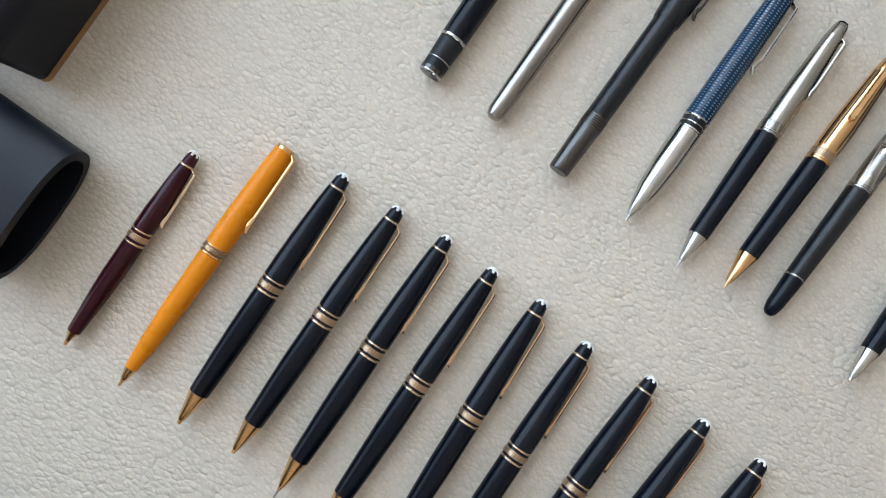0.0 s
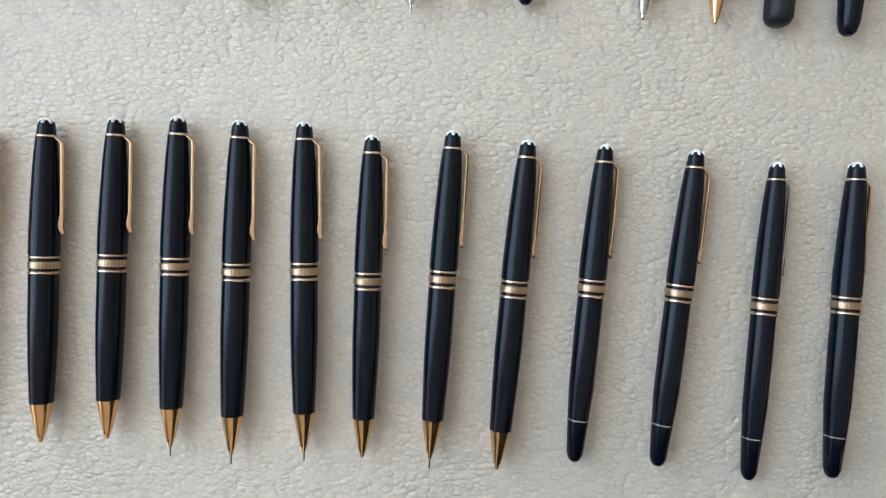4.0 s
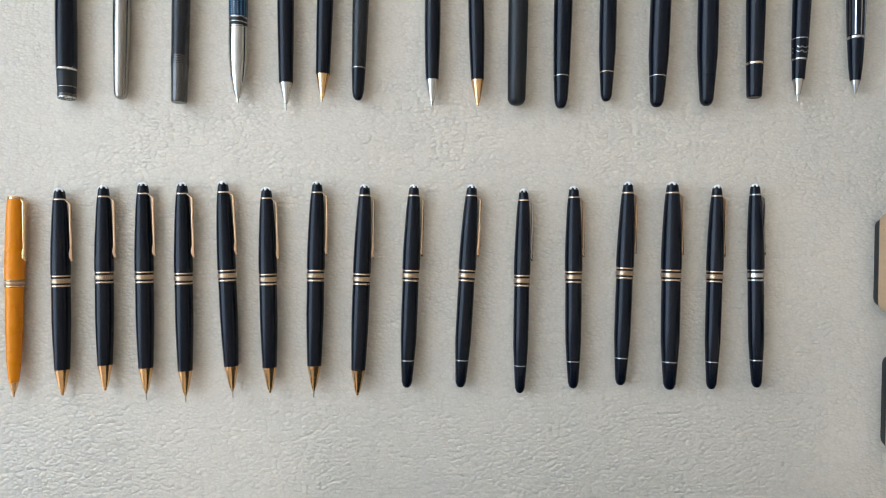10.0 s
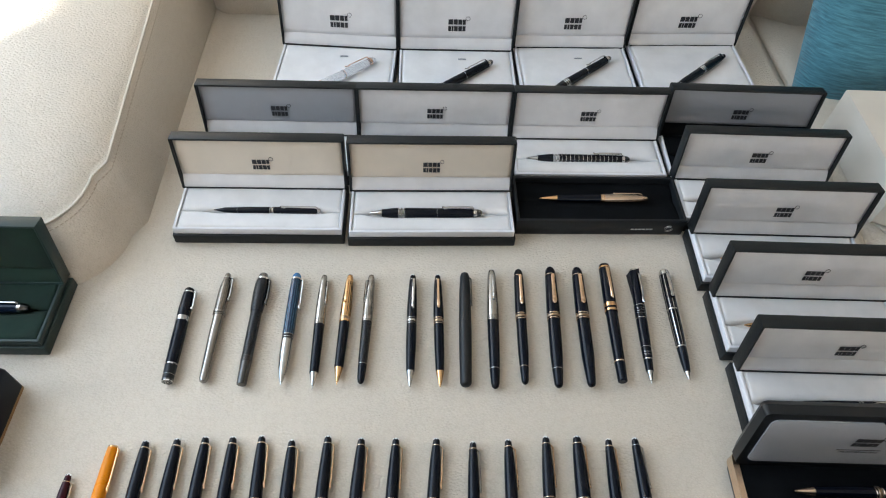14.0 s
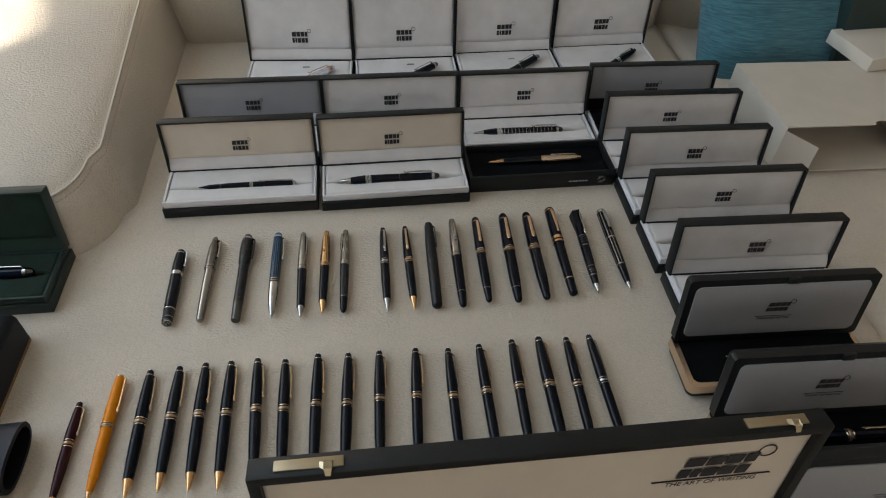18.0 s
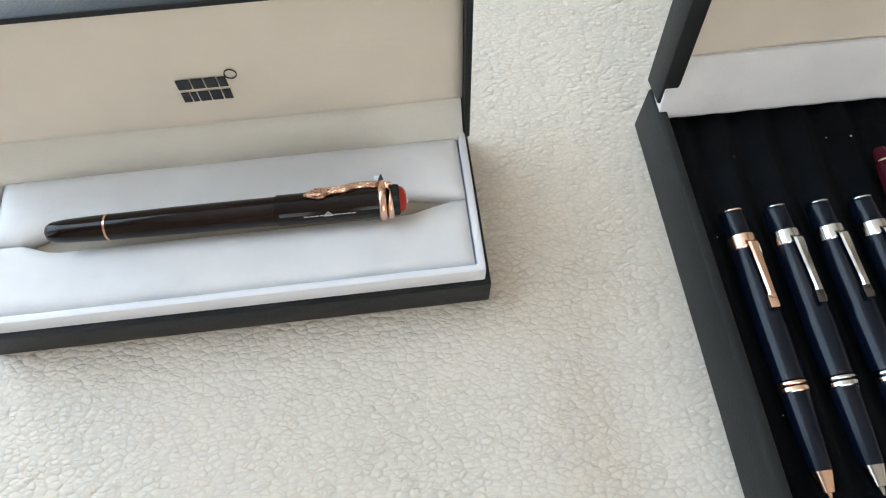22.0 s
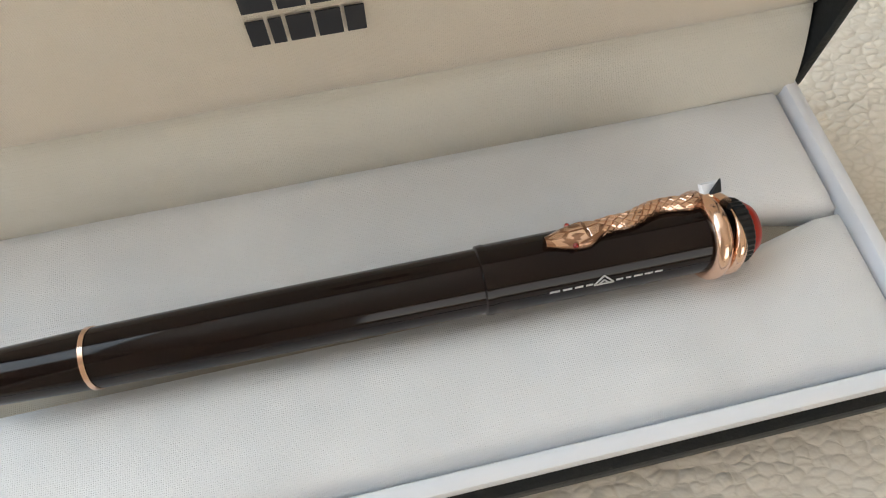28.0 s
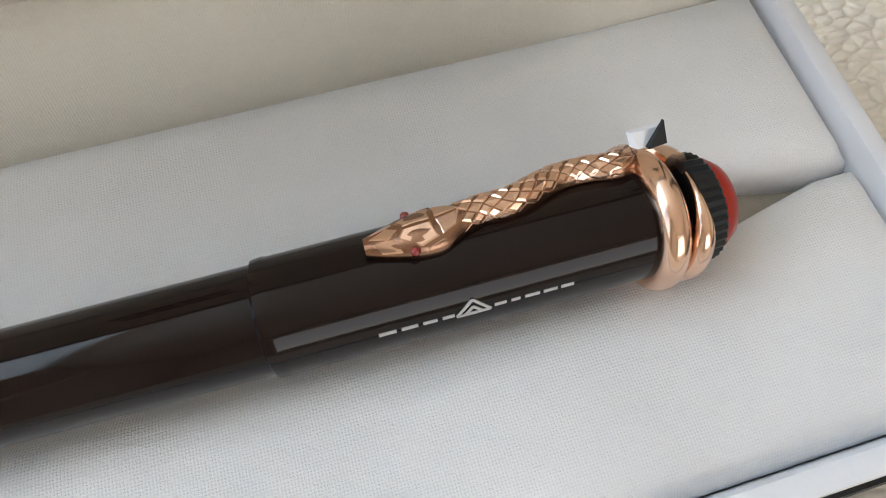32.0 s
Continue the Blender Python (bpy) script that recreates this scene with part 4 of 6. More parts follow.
p16 = pen("ballpoint_pen", m, [
    ("tip_cone", SILVER, [(0, 0.0006), (0.002, 0.0013), (0.009, 0.0030)]),
    ("nose", BLACK, [(0.009, 0.0033), (0.02, 0.0044), (0.038, 0.0053)]),
    ("barrel", BLACK, [(0.038, 0.0054), (0.06, 0.0060), (0.083, 0.0061)]),
    ("cap", BLACK, [(0.085, 0.0063), (0.11, 0.0063), (L - 0.007, 0.0060)]),
    ("cap_end", SILVER, [(L - 0.007, 0.0062), (L - 0.004, 0.0062), (L - 0.0038, 0.0056), (L - 0.001, 0.0054), (L, 0.0046)])],
    0.0064, "black ballpoint pen with silver pinstripes and ring top", GROUP2, (L - 0.007, 0.098, 0.0060, 0.0063, 0.0046, 0.0014, False, 1.0), SILVER, 12,
    ring_extra=[("lower_ring", SILVER, 0.037, 0.0392, 0.0056), ("band", SILVER, 0.083, 0.0855, 0.0065)])
for a in (-70, -35, 0, 35, 70):
    for y0, y1, r0, r1 in ((0.0395, 0.083, 0.0054, 0.00608), (0.0856, L - 0.008, 0.0063, 0.0060)):
        stripe = loft([[(-0.00038, y, r - 0.0004), (0.00038, y, r - 0.0004), (0.00038, y, r + 0.0002), (-0.00038, y, r + 0.0002)] for y, r in ((y0, r0), ((y0 + y1) / 2, (r0 + r1) / 2 + 0.0002), (y1, r1))])
        part("silver_stripe", stripe, SILVER, p16, place=Matrix.Translation((0, 0, 0.0064)) @ Euler((0, radians(a), 0)).to_matrix().to_4x4())


# ---- presentation boxes ----
def frame_bm(w, d, z0, z1, t, bevel=0.0008):
    """Four mitred walls round a rectangle from (0, 0) to (w, d)."""
    bm = bmesh.new()
    o = [(0, 0), (w, 0), (w, d), (0, d)]
    i = [(t, t), (w - t, t), (w - t, d - t), (t, d - t)]
    rings = [[bm.verts.new((x, y, z)) for x, y in pts] for pts, z in ((o, z0), (o, z1), (i, z1), (i, z0))]
    for a, b in zip(rings, rings[1:] + rings[:1]):
        for k in range(4):
            bm.faces.new((a[k], a[(k + 1) % 4], b[(k + 1) % 4], b[k]))
    bmesh.ops.recalc_face_normals(bm, faces=bm.faces)
    if bevel:
        bmesh.ops.bevel(bm, geom=[e for e in bm.edges], offset=bevel, segments=2, profile=0.5, affect="EDGES")
    return bm


def pillow_bm(x0, x1, y0, y1, z, h, nx=40, ny=10, seed=0.0, opening=None, near=0, skirt=0.0, fades=(0.020, 0.026), sink=0.10):
    """A satin cushion with soft edges. opening: (x from, x to, half gap) where a pen presses its inner edge aside; near: which edge (-1 low y, 1 high y)."""
    def gap(x):
        if not opening:
            return 0.0
        a, b, g = opening
        if x < a:
            return g * max(0.0, 1 - (a - x) / fades[0])
        if x > b:
            return g * max(0.0, 1 - (x - b) / fades[1])
        return g
    bm = bmesh.new()
    vs = []
    for j in range(ny + 1):
        v = 0.5 - 0.5 * math.cos(math.pi * j / ny)
        row = []
        for i in range(nx + 1):
            u = 0.5 - 0.5 * math.cos(math.pi * i / nx)
            x = x0 + (x1 - x0) * u
            lo, hi = y0, y1
            if near < 0:
                lo += gap(x)
            elif near > 0:
                hi -= gap(x)
            y = lo + (hi - lo) * v
            d = min(x - x0, x1 - x, y - lo, hi - y)
            e = math.sqrt(max(0.0, 1 - (1 - min(1.0, d / 0.005)) ** 2))
            sag = 0.0
            if opening and near:
                q = (y - lo) if near < 0 else (hi - y)
                sag = sink * gap(x) * math.exp(-q / 0.008)
            row.append(bm.verts.new((x, y, z + h * e - sag + 0.0006 * noise.noise((x * 28 + seed, y * 28, seed)) * e)))
        vs.append(row)
    for j in range(ny):
        for i in range(nx):
            bm.faces.new((vs[j][i], vs[j][i + 1], vs[j + 1][i + 1], vs[j + 1][i]))
    rim = vs[0][:-1] + [r[-1] for r in vs[:-1]] + vs[-1][:0:-1] + [r[0] for r in vs[:0:-1]]
    low = [bm.verts.new((v.co.x, v.co.y, z - 0.006 - skirt)) for v in rim]
    for k in range(len(rim)):
        j = (k + 1) % len(rim)
        bm.faces.new((rim[j], rim[k], low[k], low[j]))
    bm.faces.new(low[::-1])
    return bm


def logo(parent, w, x, y, rise=0.34, lean=0.0, material=None, z=0.0, ring=True):
    """A printed mark: two rows of plain bars and a small ring, each printed bar a piece of its own."""
    h = w * rise
    for row, widths in ((0, (0.27, 0.24, 0.24, 0.18)), (1, (0.17, 0.13, 0.22, 0.22, 0.18))):
        total = sum(widths)
        cx = -w / 2
        for q in widths:
            bw = q / total * w
            yy = y - row * h * 1.14
            bm = box_bm(x + cx + 0.017 * w, x + cx + bw - 0.017 * w, yy, yy + h * 0.84, -0.0001, 0.00025)
            for v in bm.verts:
                v.co.x += lean * (v.co.y - y)
            part("printed_bar", bm, material or INK, parent, place=pose(0, 0, z))
            cx += bw
    if ring:
        segs = 20
        ro, ri = w * 0.125, w * 0.105
        bm = bmesh.new()
        cx, cy = x + w * 0.60, y + h * 1.0
        vs = [[bm.verts.new((cx + r * math.cos(2 * math.pi * k / segs), cy + r * math.sin(2 * math.pi * k / segs), q)) for k in range(segs)] for r, q in ((ro, 0.00025), (ri, 0.00025), (ri, -0.0001), (ro, -0.0001))]
        for a, b in zip(vs, vs[1:] + vs[:1]):
            for k in range(segs):
                bm.faces.new((a[k], a[(k + 1) % segs], b[(k + 1) % segs], b[k]))
        bmesh.ops.recalc_face_normals(bm, faces=bm.faces)
        part("printed_ring", bm, material or INK, parent, place=pose(0, 0, z))


def writing(name, words, size, material, parent, place, extrude=0.00008, shear=0.0):
    data = bpy.data.curves.new(name, "FONT")
    data.body, data.size, data.extrude, data.align_x, data.shear = words, size, extrude, "CENTER", shear
    ob = new(name + "_curve", data)
    me = bpy.data.meshes.new_from_object(ob)
    bpy.data.objects.remove(ob)
    me.materials.clear()
    me.materials.append(material)
    t = new(name, me)
    t.parent = parent
    t.matrix_basis = place
    return t


BW, BD = 0.198, 0.081


def pen_box(m, label, group, W=BW, D=BD, base_h=0.0145, tray_h=0.0245, lid_h=0.072, lean=9.0, thick=0.016, lining=None, panel=None, shell=None, seed=0.0, mark=True, slit=True, mark_x=0.5, mark_y=0.50, mark_w=0.0205, back_gap=0.0095, opening=None, name="pen_box", mark_rise=0.34, strip=None, split=0.5, fades=(0.020, 0.026), sink=0.10, slot=None):
    """An open hinged case: dark shell, white tray with two satin cushions, and an upright lid."""
    lining, panel, shell = lining or WHITE_SATIN, panel or SATIN, shell or LEATHERETTE
    top = thing(name, m, label, "pen box", group)
    part("base", box_bm(0, W, 0, D, 0, base_h, 0.0012), shell, top, "dark textured base")
    t = 0.0022
    part("tray_rim", frame_bm(W - 2 * t, D - 2 * t, base_h + 0.0002, tray_h, 0.0030), WHITE_RIM, top, "white rim", place=pose(t, t, 0))
    e = t + 0.0032
    yb = D - t - back_gap
    zc = tray_h - 0.0050
    ch = 0.0042
    if slit:
        ym = e + (yb - e) * split
        part("cushion", pillow_bm(e, W - e, e, ym, zc, ch, seed=seed, opening=opening, near=1, fades=fades), lining, top, "padded satin cushion")
        part("cushion", pillow_bm(e, W - e, ym + 0.0002, yb, zc, ch, seed=seed + 3, opening=opening, near=-1, fades=fades, sink=sink), lining, top, "padded satin cushion")
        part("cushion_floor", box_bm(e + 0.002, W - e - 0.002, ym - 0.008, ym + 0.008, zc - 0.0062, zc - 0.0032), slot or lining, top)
    else:
        part("cushion", pillow_bm(e, W - e, e, yb, zc, ch, 30, 30, seed=seed), lining, top, "padded satin cushion")
    # cloth hinge strip from the tray up to the lid
    lid = Matrix.Translation((0, D, base_h + 0.006)) @ Euler((radians(90 - lean), 0, 0)).to_matrix().to_4x4()
    low, mid, high = Vector((0, yb - 0.0020, zc + ch * 0.42)), lid @ Vector((0, 0.0050, thick + 0.0022)), lid @ Vector((0, 0.0188, thick - 0.0066))
    secs = []
    for x in (0.0032, W * 0.3, W * 0.7, W - 0.0032):
        pts = []
        for k in range(9):
            u = k / 8
            q = low * (1 - u) ** 2 + mid * 2 * u * (1 - u) + high * u * u
            pts.append((x, q.y, q.z))
        back = lid @ Vector((0, 0.006, 0.005))
        pts += [(x, high.y + 0.0015, high.z - 0.0002), (x, back.y, back.z), (x, yb + 0.0015, zc - 0.004)]
        secs.append(pts)
    part("hinge_cloth", loft(secs), strip or lining, top, "pale cloth hinge strip")
    # the lid lies in its own plane: x across, y up, z towards the viewer
    cover = part("lid", frame_bm(W, lid_h, 0.0, thick, 0.0026), shell, top, "dark textured lid", place=lid)
    part("lid_back", box_bm(0.001, W - 0.001, 0.001, lid_h - 0.001, 0.0006, 0.0040, 0.0006), shell, cover)
    def bulge(x, y):
        u, v = x / W, (y - 0.018) / (lid_h - 0.018)
        return thick - 0.0062 + 0.0023 * (1 - abs(2 * u - 1) ** 14) * (1 - abs(2 * v - 1) ** 18) + 0.0005 * noise.noise((x * 22 + seed, y * 22, seed + 7))
    part("lid_lining", grid_bm(0.0027, W - 0.0027, 0.0180, lid_h - 0.0027, 44, 26, bulge, 0.0042), panel, cover, "padded satin lid lining")
    if mark:
        logo(cover, mark_w, W * mark_x, lid_h * mark_y, rise=mark_rise, z=thick - 0.0033)
    return top

# ---- boxes on the sofa ----
GB = "open pen boxes"
box_label = "open dark pen box, white cushions"
pen_box(pose(-0.276, 0.2885, 0, 0, 0, 0.3), box_label + ", holding a slim black pen", GB, seed=1, opening=(0.045, 0.165, 0.0022), split=0.41)
pen_box(pose(-0.0735, 0.2865, 0, 0, 0, 1.0), box_label + ", holding a black and silver pen", GB, lid_h=0.0705, lean=11, seed=2, opening=(0.035, 0.165, 0.0045), split=0.41)
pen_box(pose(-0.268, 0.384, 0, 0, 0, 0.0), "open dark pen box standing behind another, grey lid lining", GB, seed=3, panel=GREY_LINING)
pen_box(pose(-0.070, 0.384, 0, 0, 0, 0.3), "open dark pen box standing behind another, white lid lining", GB, seed=4, panel=WHITE_SATIN)
pen_box(pose(0.1285, 0.384, 0, 0, 0, 0.5), box_label + ", holding a chequered pen", GB, seed=5, panel=WHITE_SATIN, opening=(0.045, 0.165, 0.0035), split=0.41)
for k, (x, y, turn) in enumerate(((0.328, 0.396, -1.2), (0.329, 0.316, -1.0), (0.331, 0.228, -1.0), (0.333, 0.139, -1.2), (0.334, 0.049, -1.5))):
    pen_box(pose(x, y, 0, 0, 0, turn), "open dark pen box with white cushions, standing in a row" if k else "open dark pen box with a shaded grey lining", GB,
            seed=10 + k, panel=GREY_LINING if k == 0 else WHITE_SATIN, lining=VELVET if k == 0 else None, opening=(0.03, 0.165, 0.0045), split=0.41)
# the slot floor here has the gap's shade put into its colour
pen_box(pose(-0.368, -0.2770, 0, 0, 0, 0.4), "open dark pen box holding a snake-clip fountain pen", GB, seed=20, lean=3, lid_h=0.080, base_h=0.0165, tray_h=0.0265, mark_x=0.505, mark_y=0.50, mark_w=0.0185, mark_rise=0.30, opening=(0.030, 0.168, 0.0044), back_gap=0.0125, fades=(0.012, 0.020), strip=STRIP, sink=0.45, slot=SLOT_SHADE)
# square boxes at the back
for k in range(4):
    pen_box(pose((-0.203, -0.0235, 0.151, 0.3265)[k], (0.509, 0.502, 0.514, 0.526)[k], 0, 0, 0, (-3.0, 0.4, 1.5, 2.0)[k]), "large square open pen box with flat white satin bed", "large square pen boxes", W=0.171, D=0.150, lid_h=0.160, lean=(11, 10, 7, 5)[k], slit=False,
            seed=30 + k, panel=WHITE_SATIN, mark_y=0.25, mark_x=0.5, mark_w=0.026)

# ---- the big display case ----
case = thing("display_case", pose(-0.0905, -0.3815, 0, 0, 0, 0.0), "long dark pen case with cream lid lining and black velvet bed", "pen case")
CW, CD, CH = 0.374, 0.186, 0.026
part("base_wall", frame_bm(CW, CD, 0, CH, 0.0050, 0.0012), LEATHERETTE, case, "dark textured case walls")
part("base_floor", box_bm(0.007, CW - 0.007, 0.007, CD - 0.007, 0.0005, 0.006), LEATHERETTE, case)


def bed(x, y):
    z = 0.0150 + 0.0020 * math.cos((x - 0.0190) / 0.0181 * 2 * math.pi + math.pi)
    return z + 0.0015 * smooth(0.15, 0.170, y)


part("velvet_bed", grid_bm(0.0062, CW - 0.0062, 0.0062, CD - 0.0062, 220, 12, bed, 0.0062), VELVET, case, "grooved black velvet bed")
clid = Matrix.Translation((0, CD, CH + 0.001)) @ Euler((radians(90 - 7), 0, 0)).to_matrix().to_4x4()
cover = part("lid", frame_bm(CW, 0.184, -0.004, 0.0115, 0.0075, 0.0010), LEATHERETTE, case, "dark textured lid", place=clid)
part("lid_back", box_bm(0.004, CW - 0.004, 0.004, 0.180, -0.0035, 0.0035), LEATHERETTE, cover)


def wrinkled(x, y):
    z = 0.0065
    for cx, y0, y1, d, w in ((0.162, 0.050, 0.118, 0.0016, 0.0032), (0.167, 0.055, 0.112, -0.0014, 0.004), (0.185, 0.050, 0.105, 0.0014, 0.003), (0.174, 0.095, 0.112, 0.0012, 0.003),
                             (0.205, 0.050, 0.110, 0.0011, 0.0045), (0.120, 0.060, 0.112, 0.0007, 0.006), (0.100, 0.060, 0.105, -0.0006, 0.006), (0.235, 0.045, 0.085, 0.0010, 0.005),
                             (0.255, 0.040, 0.090, 0.0011, 0.004), (0.268, 0.050, 0.100, 0.0014, 0.0045), (0.281, 0.045, 0.112, -0.0010, 0.005), (0.300, 0.040, 0.085, 0.0011, 0.005), (0.330, 0.045, 0.090, 0.0008, 0.006),
                             (0.062, 0.050, 0.110, 0.0005, 0.008)):
        c = cx + 0.10 * (y - 0.05)
        z += 2.1 * d * math.exp(-((x - c) / w) ** 2) * smooth(y0 - 0.028, y0 + 0.002, y) * (1 - smooth(y1 - 0.010, y1 + 0.016, y))
    return z + 0.0005 * noise.noise((x * 25, y * 25, 4)) + 0.0012 * noise.noise((x * 7, y * 7, 9))


part("lid_lining", grid_bm(0.0077, CW - 0.0077, 0.020, 0.1763, 160, 50, wrinkled, 0.002), SATIN, cover, "wrinkled cream satin lid lining")
logo(cover, 0.052, 0.307, 0.1468, rise=0.215, lean=0.22, z=0.0078)
part("printed_rule", box_bm(0.263, 0.349, 0.1302, 0.1308, 0.0070, 0.0079), INK, cover)
writing("printed_line", "THE ART OF WRITING", 0.0066, INK, cover, pose(0.306, 0.1248, 0.0079), shear=0.15)
low, mid, high = Vector((0, CD - 0.0140, 0.0228)), clid @ Vector((0, 0.006, 0.013)), clid @ Vector((0, 0.0215, 0.0082))
secs = []
for x in (0.0012, CW * 0.3, CW * 0.7, CW - 0.0012):
    pts = []
    for k in range(9):
        u = k / 8
        q = low * (1 - u) ** 2 + mid * 2 * u * (1 - u) + high * u * u
        pts.append((x, q.y, q.z))
    pts += [(x, high.y + 0.002, high.z - 0.0005), (x, CD - 0.002, CH - 0.002), (x, CD - 0.010, 0.016)]
    secs.append(pts)
part("hinge_cloth", loft(secs), WHITE_SATIN, case, "white cloth hinge strip")
for x in (0.037, CW - 0.037):
    clasp = part("clasp", box_bm(-0.021, 0.021, -0.0006, 0.0012, -0.004, 0.0035, 0.0005), BRASS, cover, "brass clasp plate", place=pose(x, 0.184, 0.004))
    part("hook", loft([[(0.006, 0.0010, -0.001), (0.015, 0.0010, -0.001), (0.015, 0.0010, 0.003), (0.006, 0.0010, 0.003)],
                       [(0.009, 0.0028, 0.001), (0.014, 0.0028, 0.001), (0.014, 0.0024, 0.006), (0.009, 0.0024, 0.006)],
                       [(0.010, 0.001, 0.005), (0.013, 0.001, 0.005), (0.013, -0.002, 0.008), (0.010, -0.002, 0.008)]]), BRASS, clasp)
for x in (0.045, CW - 0.065):
    clasp = part("front_clasp", box_bm(-0.021, 0.021, -0.0015, 0.0005, -0.006, 0.005, 0.0005), BRASS, case, "brass clasp plate", place=pose(x, 0, 0.021))
    part("catch", lathe([(0, 0.004), (0.003, 0.004), (0.0035, 0.003)], 12), BRASS, clasp, place=pose(0.002, -0.004, -0.002))

rng = random.Random(5)
dust = bmesh.new()
for k in range(30):
    x, y, q = rng.uniform(0.012, CW - 0.012), rng.uniform(0.012, CD - 0.02), rng.uniform(0.00010, 0.00030)
    box_bm(x - q, x + q * rng.uniform(0.6, 2.2), y - q, y + q, bed(x, y) - 0.0001, bed(x, y) + 0.0003, bm=dust)
dust_ob = part("dust", dust, FILM, case, "pale specks of lint on the velvet")
dust_ob["kind"] = "stuff"
# pens lying in the case
GC = "pens in the display case"


def case_pen(k):
    x = -0.0720 + 0.0178 * k if k < 4 else -0.0012 + 0.0181 * (k - 4)
    return x


def boheme(k, trim, tag):
    x = case_pen(k)
    ob = pen("ballpoint_pen", pose(x + 0.0015, -0.3660, 0.0135), [
        ("tip_cone", trim, [(0, 0.0005), (0.0025, 0.0012), (0.0027, 0.0022), (0.0095, 0.0038)]),
        ("nose", BLACK, [(0.0095, 0.0040), (0.022, 0.0047), (0.036, 0.0052)]),
        ("barrel", BLACK, [(0.040, 0.0054), (0.06, 0.0058), (0.08, 0.0057), (0.092, 0.0054)]),
        ("cap_end", BLACK, [(0.0975, 0.0052), (0.1075, 0.0045), (0.108, 0.0047), (0.1095, 0.0042), (0.110, 0.003)])],
        0.0060, "short black ballpoint pen with %s clip on velvet" % ("rose gold" if trim is ROSE else "silver"), GC,
        (0.094, 0.066, 0.0054, 0.0058, 0.0044, 0.0012), trim, 8,
        ring_extra=[("lower_ring", trim, 0.0357, 0.0378, 0.0056), ("lower_ring", trim, 0.0382, 0.0397, 0.0057), ("collar", trim, 0.0915, 0.0978, 0.0058), ("top_ring", trim, 0.1082, 0.1092, 0.0047)])
    part("clip_stone", box_bm(-0.0017, 0.0017, 0.0655, 0.0705, 0.0128, 0.0143, 0.0004), tag, ob)
    return ob


boheme(0, ROSE, ROSE)
boheme(1, SILVER, GUNMETAL)
boheme(2, SILVER, GUNMETAL)
boheme(3, SILVER, BLUE_TAG)
for k in range(4, 11):
    x = case_pen(k)
    yt = (-0.2330, -0.2340, -0.2330, -0.2300, -0.2350, -0.2345, -0.2365)[k - 4]
    burgundy = classic((x - 0.001, -0.3645), (x + 0.002, yt), BURGUNDY, PALE_GOLD, "burgundy resin pen with gold clip on velvet", GC, ball=k < 8, clip_turn=6, R=0.0055, star=False, base=0.0135,
            clip_w=0.0042, clip_mat=CLIP_GOLD, tip_mat=CLIP_GOLD, clip_end="bar", name="ballpoint_pen" if k < 8 else "fountain_pen")
    if k == 6:
        part("film_tag", box_bm(-0.0026, -0.0008, 0.0500, 0.0575, 0.0107, 0.0113, 0.0003), FILM, burgundy, "scrap of white film")
for k in range(11, 14):
    x = case_pen(k)
    classic((x, -0.3655), (x + 0.001, -0.233), BLACK, SILVER, "black resin pen with silver clip and tip on velvet", GC, clip_turn=8, R=0.0056, star=False, base=0.0135, clip_w=0.0042, clip_end="bar")


